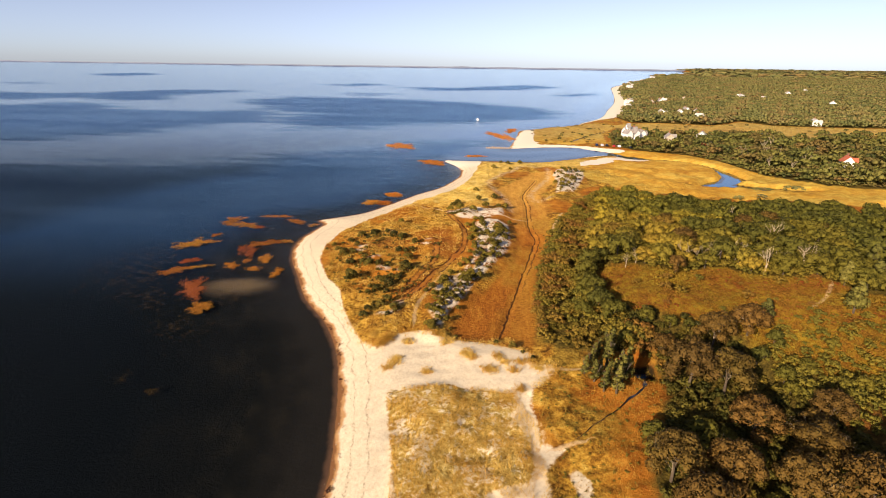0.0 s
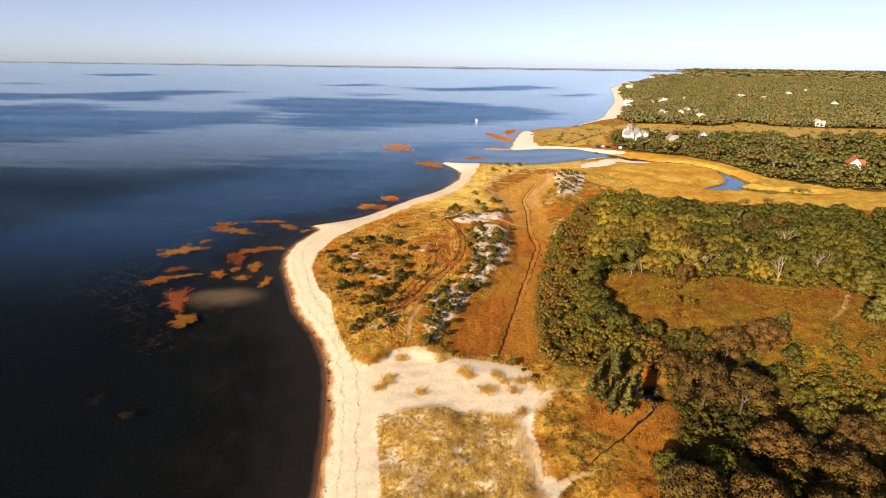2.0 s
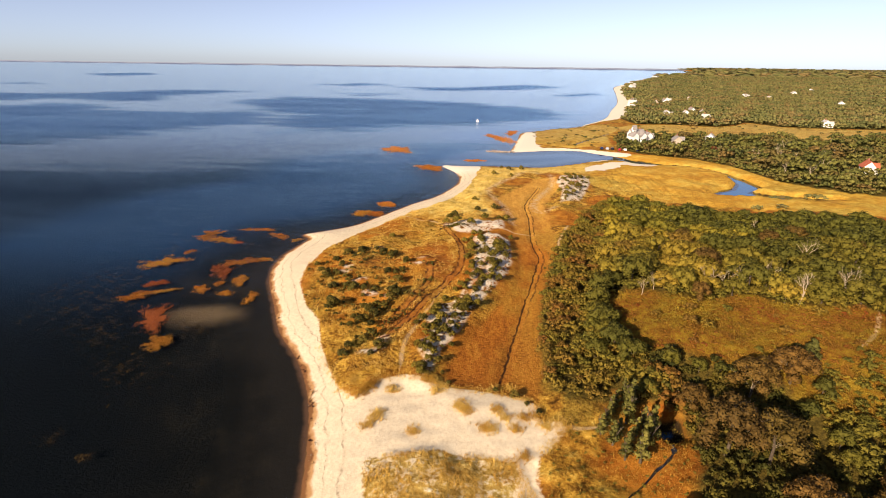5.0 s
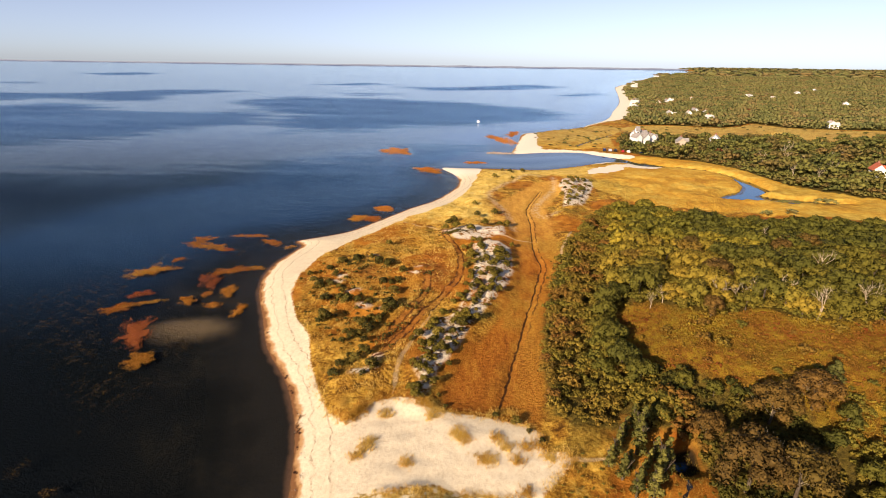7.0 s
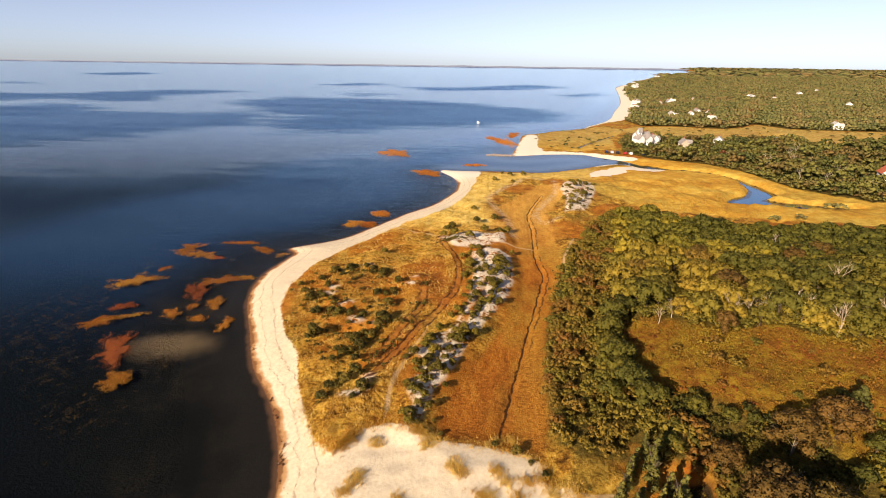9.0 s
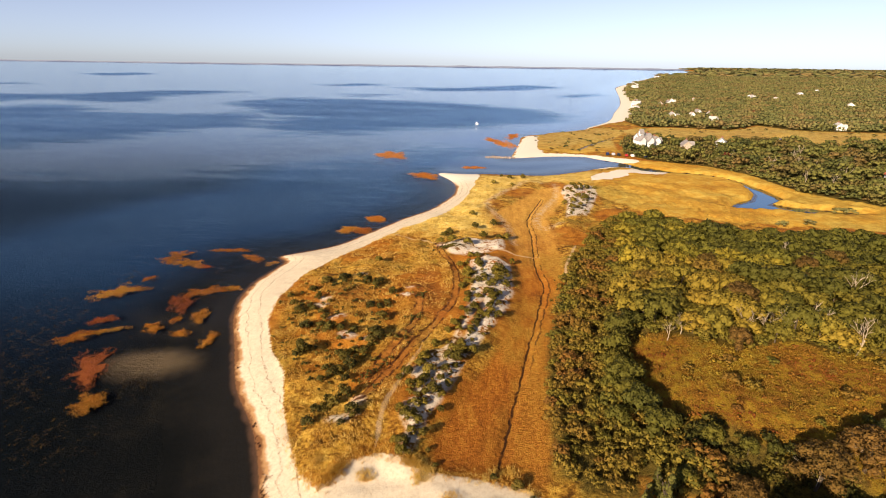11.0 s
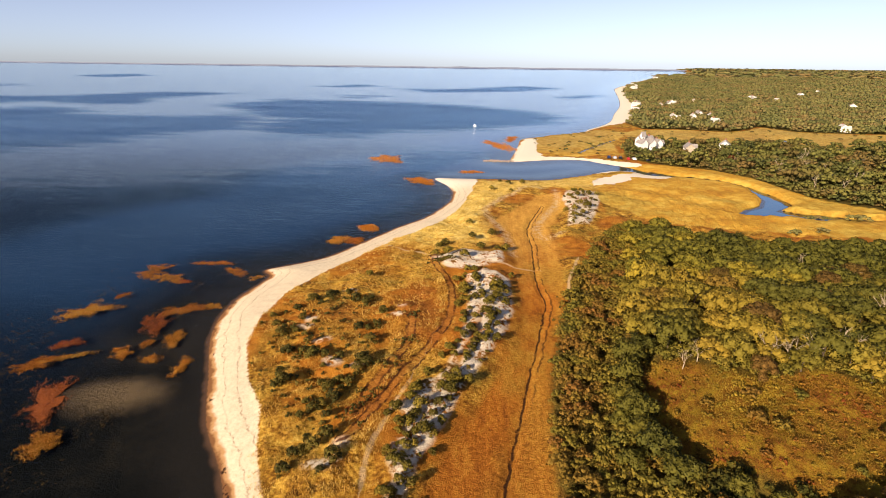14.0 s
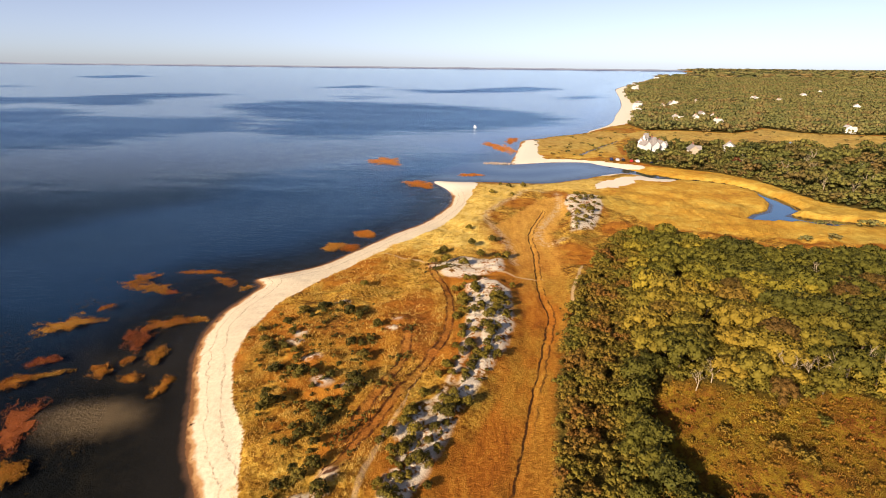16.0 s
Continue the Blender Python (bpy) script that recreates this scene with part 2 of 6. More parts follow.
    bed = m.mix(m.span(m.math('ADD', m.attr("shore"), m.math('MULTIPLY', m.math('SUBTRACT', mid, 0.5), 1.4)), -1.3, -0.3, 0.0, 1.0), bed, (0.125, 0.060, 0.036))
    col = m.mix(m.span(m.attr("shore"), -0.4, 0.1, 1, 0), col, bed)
    # woods on the far shore across the bay, pale with haze put into the colour
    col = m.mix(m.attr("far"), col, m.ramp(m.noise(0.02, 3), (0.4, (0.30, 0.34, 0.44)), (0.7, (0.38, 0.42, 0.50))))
    tall = m.math('ADD', m.math('MULTIPLY', small, 1.0), m.math('MULTIPLY', fine, 0.5))
    rough_amount = m.span(m.attr("sand"), -0.5, 0.5, 0.9, 0.2)
    return m.done(col, 0.95, m.bump(tall, rough_amount, 0.35), 0.1)


def water_material():
    m = Nodes("bay_water")
    place = m.node("ShaderNodeSeparateXYZ")
    m.link(m.pos, place.inputs[0])
    # wind-ruffled water against calm slicks, with ragged drawn-out edges
    drawn = m.math('MULTIPLY', m.math('SUBTRACT', m.noise(0.012, 8, 0.66, (0.34, 1.5, 1), 0.0, 6.0), 0.5), 110.0)
    frayed = m.math('MULTIPLY', m.math('SUBTRACT', m.noise(0.045, 6, 0.7, (0.22, 1.9, 1), 3.0), 0.5), 130.0)
    frayed = m.math('ADD', frayed, m.math('MULTIPLY', m.math('SUBTRACT', m.noise(0.03, 4, 0.6, (0.10, 2.2, 1), 6.0, 7.0), 0.5), 50.0))
    ruffled = m.span(m.math('ADD', m.attr("wind"), m.math('ADD', m.math('MULTIPLY', drawn, m.span(m.attr("shore"), -260.0, -60.0, 1.0, 0.35)), frayed)), -30.0, 26.0)
    gusts = m.span(m.noise(0.016, 6, 0.65, (0.3, 1.8, 1), 8.0, 5.0), 0.36, 0.62, 0.45, 1.0)
    lee = m.span(m.attr("lee"), -12.0, 4.0, 1.0, 0.10)
    chop = m.noise(0.62, 3, 0.6, (0.45, 1.5, 1), 0.0, 24.0)
    swell = m.noise(0.13, 3, 0.6, (0.4, 1.7, 1), 4.0, 30.0)
    h = m.math('ADD', m.math('MULTIPLY', chop, 1.0), m.math('MULTIPLY', swell, 1.25))
    inshore = m.span(m.attr("shore"), -75.0, -18.0, 1.0, 0.42)
    strength = m.math('MULTIPLY', m.math('MULTIPLY', m.math('ADD', 0.20, m.math('MULTIPLY', ruffled, m.math('MULTIPLY', gusts, 0.80))), inshore), lee)
    normal = m.bump(h, strength, 0.8)
    gloss = m.node("ShaderNodeBsdfGlossy")
    # reflections tinted: bluer sky painted onto ruffled water, paler onto slicks
    m.link(m.mix(m.math('MULTIPLY', ruffled, lee), (0.87, 0.94, 1.0), (0.60, 0.80, 1.0)), gloss.inputs["Color"])
    m.link(m.math('ADD', m.math('MULTIPLY', strength, 0.14), 0.04), gloss.inputs["Roughness"])
    m.link(normal, gloss.inputs["Normal"])
    clear = m.node("ShaderNodeBsdfTransparent")
    m.link((0.66, 0.76, 0.80), clear.inputs["Color"])
    fres = m.node("ShaderNodeFresnel")
    # slicks mirror more low sky than broken water; y-based IOR adds far sheen
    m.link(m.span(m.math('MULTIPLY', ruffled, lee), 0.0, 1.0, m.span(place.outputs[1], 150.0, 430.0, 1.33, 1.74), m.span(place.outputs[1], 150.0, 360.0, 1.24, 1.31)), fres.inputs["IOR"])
    m.link(normal, fres.inputs["Normal"])
    mixed = m.node("ShaderNodeMixShader")
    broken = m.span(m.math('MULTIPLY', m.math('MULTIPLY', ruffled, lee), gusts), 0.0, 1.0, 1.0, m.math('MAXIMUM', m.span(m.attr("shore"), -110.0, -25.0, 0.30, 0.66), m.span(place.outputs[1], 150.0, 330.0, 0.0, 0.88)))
    # reflection painted weaker by place: over the near shallows and offshore
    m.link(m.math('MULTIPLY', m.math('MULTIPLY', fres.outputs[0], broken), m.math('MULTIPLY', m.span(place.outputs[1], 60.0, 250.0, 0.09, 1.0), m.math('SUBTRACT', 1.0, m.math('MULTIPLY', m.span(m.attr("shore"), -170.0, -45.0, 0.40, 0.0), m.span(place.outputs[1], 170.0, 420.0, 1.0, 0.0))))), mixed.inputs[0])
    m.link(clear.outputs[0], mixed.inputs[1])
    m.link(gloss.outputs[0], mixed.inputs[2])
    m.link(mixed.outputs[0], m.out.inputs["Surface"])
    return m.mat


def leaf_material(name, stops, spread=1.0):
    """Foliage: each plant takes a colour of the ramp, each spray a shade of it."""
    m = Nodes(name)
    info = m.node("ShaderNodeObjectInfo").outputs["Random"]
    island = m.node("ShaderNodeNewGeometry").outputs["Random Per Island"]
    own = m.attr("tint")
    pick = m.math('ADD', own, m.math('MULTIPLY', info, m.math('LESS_THAN', own, 0.0001)))
    pick = m.math('ADD', pick, m.math('MULTIPLY', m.math('SUBTRACT', m.noise(0.22, 3), 0.5), 0.18))
    col = m.ramp(m.math('ADD', pick, m.math('MULTIPLY', m.math('SUBTRACT', island, 0.5), 0.08)), *stops)
    hsv = m.node("ShaderNodeHueSaturation")
    m.link(m.span(island, 0.0, 1.0, 1.0 - 0.45 * spread, 1.0 + 0.45 * spread), hsv.inputs["Value"])
    m.link(col, hsv.inputs["Color"])
    return m.done(hsv.outputs[0], 0.75, None, 0.15)


def plain_material(name, a, b, scale=3.0, rough=0.7, bump=0.2, metal=0.0, spec=0.3):
    m = Nodes(name)
    n = m.math('ADD', m.math('MULTIPLY', m.noise(scale, 4), 0.6), m.math('MULTIPLY', m.noise(scale * 6, 3), 0.4))
    return m.done(m.ramp(n, (0.35, a), (0.65, b)), rough, m.bump(n, bump, 0.03), spec, metal)


GROUND = ground_material()
WATER = water_material()
LEAF_WOOD = leaf_material("mixed_wood_leaves", [(0.0, (0.074, 0.072, 0.010)), (0.22, (0.122, 0.108, 0.012)), (0.42, (0.215, 0.168, 0.016)), (0.60, (0.265, 0.192, 0.017)), (0.76, (0.195, 0.122, 0.018)), (0.95, (0.205, 0.102, 0.018))], 0.25)
LEAF_GREEN = leaf_material("green_wood_leaves", [(0.0, (0.062, 0.061, 0.009)), (0.5, (0.098, 0.086, 0.010)), (1.0, (0.132, 0.105, 0.012))], 0.25)
LEAF_GOLD = leaf_material("gold_wood_leaves", [(0.0, (0.160, 0.127, 0.015)), (0.5, (0.200, 0.149, 0.016)), (1.0, (0.245, 0.162, 0.018))], 0.25)
LEAF_RUST = leaf_material("rust_wood_leaves", [(0.0, (0.165, 0.106, 0.015)), (0.5, (0.200, 0.118, 0.017)), (1.0, (0.225, 0.108, 0.018))], 0.25)
LEAF_FAR = leaf_material("far_wood_leaves", [(0.0, (0.085, 0.092, 0.029)), (0.3, (0.125, 0.125, 0.038)), (0.5, (0.170, 0.156, 0.047)), (0.72, (0.165, 0.132, 0.046)), (0.95, (0.19, 0.132, 0.046))], 0.15)
LEAF_CREEK = leaf_material("creek_wood_leaves", [(0.0, (0.058, 0.064, 0.017)), (0.3, (0.098, 0.100, 0.023)), (0.5, (0.150, 0.138, 0.030)), (0.72, (0.120, 0.092, 0.026)), (0.95, (0.15, 0.098, 0.028))], 0.2)
LEAF_OAK = leaf_material("autumn_oak_leaves", [(0.0, (0.080, 0.047, 0.010)), (0.4, (0.112, 0.062, 0.012)), (0.7, (0.098, 0.064, 0.011)), (1.0, (0.132, 0.070, 0.014))], 0.55)
LEAF_PINE = leaf_material("evergreen_needles", [(0.0, (0.078, 0.076, 0.016)), (0.5, (0.125, 0.114, 0.022)), (1.0, (0.185, 0.160, 0.034))], 0.5)
LEAF_DUNE = leaf_material("dune_shrub_leaves", [(0.0, (0.045, 0.040, 0.007)), (0.5, (0.086, 0.070, 0.010)), (1.0, (0.150, 0.105, 0.015))], 0.6)
LEAF_RIDGE = leaf_material("ridge_shrub_leaves", [(0.0, (0.070, 0.056, 0.007)), (0.5, (0.130, 0.100, 0.011)), (1.0, (0.20, 0.145, 0.017))], 0.8)
LEAF_SCRUB = leaf_material("edge_scrub_leaves", [(0.0, (0.100, 0.091, 0.013)), (0.3, (0.148, 0.118, 0.014)), (0.55, (0.178, 0.122, 0.015)), (0.75, (0.175, 0.102, 0.015)), (0.92, (0.18, 0.084, 0.015))], 0.35)
LEAF_RED = leaf_material("red_scrub_leaves", [(0.0, (0.17, 0.040, 0.008)), (0.2, (0.18, 0.070, 0.009)), (0.45, (0.205, 0.108, 0.011)), (0.72, (0.175, 0.116, 0.011)), (1.0, (0.25, 0.165, 0.015))], 0.6)
BLADES = leaf_material("straw_grass_blades", [(0.0, (0.34, 0.175, 0.020)), (0.4, (0.48, 0.28, 0.045)), (0.75, (0.58, 0.39, 0.090)), (1.0, (0.42, 0.265, 0.042))], 0.45)
LEAF_UNDER = leaf_material("wood_undergrowth_leaves", [(0.0, (0.028, 0.031, 0.005)), (0.35, (0.058, 0.052, 0.007)), (0.7, (0.092, 0.072, 0.009)), (1.0, (0.14, 0.098, 0.011))], 0.6)
LEAF_MAPLE = leaf_material("red_maple_leaves", [(0.0, (0.15, 0.034, 0.016)), (1.0, (0.20, 0.050, 0.018))])
HAY = leaf_material("marsh_hay_blades", [(0.0, (0.22, 0.118, 0.014)), (0.5, (0.32, 0.185, 0.022)), (1.0, (0.42, 0.27, 0.042))], 0.6)
REED = leaf_material("gold_marsh_grass_blades", [(0.0, (0.26, 0.080, 0.010)), (0.5, (0.40, 0.150, 0.014)), (1.0, (0.36, 0.175, 0.022))], 1.1)
DRIFT = leaf_material("brown_drift_weed", [(0.0, (0.022, 0.011, 0.006)), (0.6, (0.060, 0.030, 0.009)), (1.0, (0.14, 0.070, 0.014))], 0.8)
GLASSWORT = leaf_material("red_glasswort_stems", [(0.0, (0.22, 0.050, 0.014)), (0.6, (0.28, 0.072, 0.016)), (1.0, (0.15, 0.042, 0.014))], 1.2)
BARK = plain_material("grey_bark", (0.05, 0.036, 0.024), (0.12, 0.09, 0.06), 2.0, 0.9, 0.5)
DEADWOOD = plain_material("bleached_deadwood", (0.26, 0.20, 0.13), (0.46, 0.37, 0.26), 2.0, 0.85, 0.4)
WHITE_WALL = plain_material("white_clapboard", (0.66, 0.65, 0.62), (0.80, 0.79, 0.76), 0.8, 0.6, 0.1)
SHINGLE_WALL = plain_material("weathered_cedar_shingle", (0.30, 0.24, 0.18), (0.50, 0.42, 0.33), 1.2, 0.9, 0.3)
ROOF_GREY = plain_material("grey_roof_shingle", (0.20, 0.18, 0.17), (0.36, 0.33, 0.31), 1.2, 0.9, 0.3)
ROOF_PALE = plain_material("pale_roof_shingle", (0.42, 0.40, 0.37), (0.58, 0.55, 0.51), 1.2, 0.9, 0.3)
ROOF_RED = plain_material("red_roof_shingle", (0.36, 0.090, 0.045), (0.48, 0.14, 0.07), 1.2, 0.85, 0.3)
BRICK = plain_material("chimney_brick", (0.22, 0.09, 0.06), (0.36, 0.16, 0.10), 3.0, 0.9, 0.3)
GLASS = plain_material("dark_window_glass", (0.02, 0.025, 0.03), (0.05, 0.06, 0.07), 0.5, 0.08, 0.0, 0.0, 0.6)
STILL_WATER = plain_material("still_dark_water", (0.010, 0.008, 0.007), (0.022, 0.016, 0.012), 0.8, 0.06, 0.02, 0.0, 0.5)
STONE = plain_material("jetty_granite", (0.20, 0.15, 0.11), (0.42, 0.34, 0.27), 1.0, 0.9, 0.5)
HULL = plain_material("white_gelcoat", (0.76, 0.76, 0.75), (0.84, 0.84, 0.83), 1.0, 0.25, 0.0)
RUBBER = plain_material("black_rubber", (0.02, 0.02, 0.02), (0.04, 0.04, 0.04), 4.0, 0.8, 0.1)
CAR_PAINTS = [plain_material(n, c, tuple(v * 1.15 for v in c), 0.5, 0.25, 0.0, 0.2, 0.5) for n, c in (
    ("dark_blue_car_paint", (0.02, 0.03, 0.08)), ("silver_car_paint", (0.5, 0.5, 0.52)), ("black_car_paint", (0.02, 0.02, 0.022)),
    ("red_car_paint", (0.35, 0.03, 0.03)), ("white_car_paint", (0.75, 0.75, 0.74)))]


# ---------------------------------------------------------------- plan (metres, the flight runs along +y)
SHORE = [(-18.3, -400), (-18.3, 30), (-18.3, 44.3), (-18.5, 48.1), (-19.6, 54.3), (-21.8, 64.5), (-24.4, 74), (-27.5, 81.6), (-31.8, 89.2),
         (-38.4, 98), (-44.4, 110.1), (-49.9, 121.1), (-52.7, 130.5), (-53, 139.5), (-51.2, 147.8), (-50.6, 153), (-53.4, 156),
         (-50, 159.2), (-43.8, 163.4), (-38.8, 168.5), (-32.8, 179), (-24, 195.5), (-16, 207.5), (-10.6, 222), (-8, 232.8),
         (-7.8, 244.8), (-11, 257.4), (-16.7, 267.7), (-17.2, 272.2)]
INLET_SOUTH = [(-9.2, 271.6), (11.9, 272.4), (27.5, 271.9), (38.2, 274.3), (47, 280), (56.2, 286), (66.4, 294.9), (76.2, 300.1),
               (83.7, 297), (87.3, 290.9), (94.9, 289.2)]
INLET_NORTH = [(96.3, 293.2), (89.5, 297.6), (84.1, 308.2), (75.9, 316.2), (69.6, 321.7), (64.7, 327.7), (52.1, 327.8), (39, 324.5),
               (27.6, 319.8), (21.3, 320.5), (25.5, 348), (29.7, 376), (35, 408), (51, 421), (58, 431), (75, 443), (91, 459), (95, 470)]
COAST_NORTH = [(108, 491), (123, 519), (136, 554), (153, 613), (177, 687), (204, 782), (245, 953), (302, 1198), (344, 1316), (389, 1424),
               (467, 1600), (555, 1822), (689, 2055), (902, 2463), (1350, 3400), (1650, 4200), (1900, 5400), (9000, 5400), (9000, -400)]
LAND = SHORE + INLET_SOUTH + INLET_NORTH + COAST_NORTH
BEACH_EDGE = [(-9, 30), (-9, 43.6), (-10.4, 49.1), (-11.8, 55.5), (-13.6, 63.1), (-13.3, 64.9), (-10.5, 64.8), (-6.9, 65.9), (-3.2, 66.5),
              (-0.4, 65.7), (3.2, 66), (5.9, 65.3), (8.7, 65.4), (10.6, 66.6), (12.8, 69.6), (14.6, 72), (13.8, 73.1), (11.3, 73.4),
              (10, 74.7), (11.2, 77), (8.8, 79.2), (5.7, 79.6), (1.5, 80.4), (-3.4, 80.8), (-7.3, 82.5), (-11.4, 83.7), (-15, 81.8),
              (-16.2, 78.8), (-18, 77.3), (-21.2, 79.6), (-24.6, 85.4), (-28.4, 93.1), (-31.4, 101.4), (-36.4, 108.1), (-41.4, 118.9),
              (-42.9, 128.8), (-41.9, 140.5), (-36, 154), (-28.7, 168.4), (-22, 180.9), (-12, 195.3), (-5.5, 211.3), (-2, 229.2), (2.1, 259.2)]
BEACH = [(-40, 30)] + [(x - 14, y) for x, y in SHORE[2:12]] + [(-66, 150), (-62, 165), (-45, 185), (-28, 215), (-22, 240), (-30, 275), (2, 275)] + BEACH_EDGE[::-1]
SAND_STRIP = [(6.5, 65.9), (10.2, 67.2), (9.2, 62.9), (9.7, 57.8), (9.7, 54.2), (11.9, 53.5), (13.5, 53.9), (11.7, 51.9), (9.8, 49.2), (10.1, 45.6),
              (8, 36), (0, 36), (2, 45), (7.4, 47.1), (8.4, 49.7), (8.4, 53.2), (7.5, 56.5), (5.7, 60), (7.1, 62)]
SAND_SPOT = [(12.7, 49.1), (13.9, 49.9), (14.8, 48.8), (15.4, 47.9), (14.6, 43), (13.6, 43), (13.4, 46.9)]
WHITE_SAND = [(55.5, 260.8), (60, 270), (63.7, 275.9), (76.3, 286.2), (90.3, 294.2), (96, 289), (95.5, 284), (91.6, 279.6), (82.7, 278.5), (79, 283), (74, 278), (72.5, 271.6), (63.4, 262.7)]
SAND_LIP = [(60, 291), (68, 297), (77, 302), (85, 299), (90, 291), (82.1, 294), (76, 296.5), (68, 291.5)]
NORTH_SAND = [(20, 318), (24, 326.8), (31, 373.8), (38, 409), (44, 400), (37.6, 346.9), (39.9, 332.3), (64.8, 331), (81.5, 320.6), (92.1, 315.6), (87.7, 310.6), (74, 313), (64, 322), (40, 322)]
NORTH_BEACH = [(85, 450), (92, 470), (104, 491), (119, 519), (132, 554), (149, 613), (172, 687), (199, 782), (240, 953), (297, 1198), (325, 1198),
               (262, 972), (217, 775), (196, 680), (170, 607), (154, 550), (136, 515), (113, 492), (93, 460)]
FAR_BEACHES = [[(302, 1198), (344, 1316), (389, 1424), (467, 1600), (555, 1822), (689, 2055), (902, 2463), (955, 2463), (735, 2055), (596, 1822), (503, 1600), (423, 1424), (376, 1316), (328, 1198)], [(530, 1800), (660, 2050), (700, 2050), (575, 1800)], [(820, 2350), (900, 2500), (960, 2500), (860, 2350)]]
GRASS_PATCH = [(-9, 30), (-10.4, 49.1), (-11.8, 55.5), (-13.6, 63.1), (-13.3, 64.9), (-3.2, 66.5), (6.5, 65.9), (9.7, 57.8), (10, 46), (9, 30)]
RIDGE = [(10.2, 151.5), (10.2, 135.4), (8, 125.9), (4.7, 117.7), (2.9, 113.5), (0.2, 106.9), (-1.6, 101.2), (-3.8, 94.8), (-5.5, 90.4), (-6.1, 87), (-6.9, 84), (-7.7, 82), (-8.9, 82.8),
         (-8.6, 85.3), (-7.8, 88), (-9.4, 90.6), (-8.9, 93.7), (-7.7, 96.2), (-8, 99.8), (-4.8, 103.5), (-2.7, 109.1), (-0.4, 113.9), (0.8, 117), (3.4, 126.4), (3.6, 143.4), (1, 153.9), (4, 157)]
RIDGE_COVER = [(-10, 100), (-8.5, 91), (-4.5, 91), (-2.5, 100), (0.5, 110), (3, 119), (5.5, 129), (7, 140), (7.5, 152), (3, 158), (-3.5, 156), (-2, 146), (-2.5, 134), (-3.5, 122), (-6, 112)]
RIDGE_TOP = [(-9.8, 164), (-1.3, 170.7), (9.2, 169.8), (9.6, 162.3), (1.8, 158), (-5, 157.3)]
RIDGE_LOW = [(-9, 101), (-8.3, 103.9), (-6.3, 107.8), (-4.2, 109.4), (-4.7, 105.4), (-6.7, 101.2), (-8, 99.5)]
# small bare sand spots among the dune shrubs: x, y, reach
SAND_SPOTS = [(-16.4, 93.5, 0.9), (-16.7, 89.6, 1.3), (-19, 89.4, 1.2), (-14, 130.8, 1.2), (-13.9, 135.1, 0.9), (-31.8, 127.8, 1.2), (-26.8, 119.7, 1.3), (-23.3, 113.2, 1.4), (-18.2, 112.1, 0.9), (-31.4, 124.8, 1.3), (-26.6, 141.6, 1.1)]
RIM = [(30, 250), (22.2, 251.9), (19.1, 242.3), (13.1, 233.1), (6.3, 217.2), (5.3, 210.4), (7.9, 201.4), (11, 190.7), (11.8, 183.5), (12.5, 170)]
PALE_EDGE = [(35.7, 248.8), (33.6, 229.9), (29, 216.3), (23.9, 203.2), (21.9, 191.9), (24, 186), (29, 190)]
RIDGE_FAR = [(32, 195), (36, 215), (36, 232), (40, 246), (52, 244), (50, 230), (45, 214), (40, 200)]
MARSH = [(-4, 81.6), (-4.8, 86.3), (-0.9, 95.2), (4.3, 107.5), (9.8, 120.4), (12.1, 138.2), (12, 153.3), (13.2, 164.2), (10.9, 190.9), (9.1, 204.7),
         (15.8, 216), (26.7, 237.7), (37.3, 245.8), (36.9, 224.3), (26.1, 197.2), (25.8, 180), (25, 160), (22.4, 144), (18.6, 131.9),
         (15.4, 117.3), (12.8, 97.9), (12, 83.4), (10.8, 77.7), (5.1, 80.3)]
DITCH = [(4.9, 82), (5.5, 84.3), (6.5, 89.5), (7.9, 95.4), (9.4, 102.4), (11.3, 110.7), (13.6, 120.6), (15.8, 130.2), (18.1, 141.6), (17.4, 151.5), (17.7, 161.5), (18.8, 179.3), (19.1, 196.3), (26.5, 223)]
TRACKS = [[(-16.5, 94.1), (-15.5, 95.5), (-14.2, 99.8), (-12.5, 103.8), (-11.2, 108.1), (-9.3, 112.9), (-7.6, 117.1), (-4.8, 125.2), (-3.1, 134.6), (-3.3, 143.9), (-5, 152.6), (-8, 158), (-9.5, 167)],
          [(-16.6, 100.3), (-15.2, 105.2), (-12.9, 112.6), (-10.8, 121.2), (-10.9, 131.1)]]
TRAILS = [[(-26.1, 174.4), (-16.6, 170.2), (-11, 168.7), (-5.4, 166), (3.6, 162.4), (12.2, 161), (17.1, 160.8)],
          [(69, 93), (72.5, 96), (76.5, 100.4), (79, 104)], [(-8.8, 109.2), (-10, 103.2), (-11.1, 98.4), (-12.1, 93.8), (-12.3, 90.2), (-12.1, 86.9)], [(30.2, 168), (28.1, 161.4), (25.4, 153.4), (23.7, 143.1)], [(14.6, 72.2), (19, 72.8)], [(12, 53.4), (15.5, 54.8)]]
CREEK = [(91.9, 296.6), (100.1, 288.6), (109.2, 284.8), (119.1, 277.8), (124.1, 267.6), (124.9, 259.7), (124.5, 250.5)]
POND = [(124.6, 260.7), (127.3, 253.5), (127, 243.1), (126.4, 238.2), (117.5, 231), (122, 224.9), (134, 222.1), (148, 218), (130, 217.5), (112, 219.8),
        (99.9, 221.5), (107.4, 230.2), (115.4, 235.5), (122.1, 246.8)]
POND_FAR = [(221, 426), (231, 433), (242, 432), (239, 423), (225, 416)]
POND_EAST = [(158, 196), (168, 199), (190, 196), (170, 192)]
NORTH_CREEK = [(64.4, 351.5), (77.8, 374.4), (95, 401), (105, 416)]
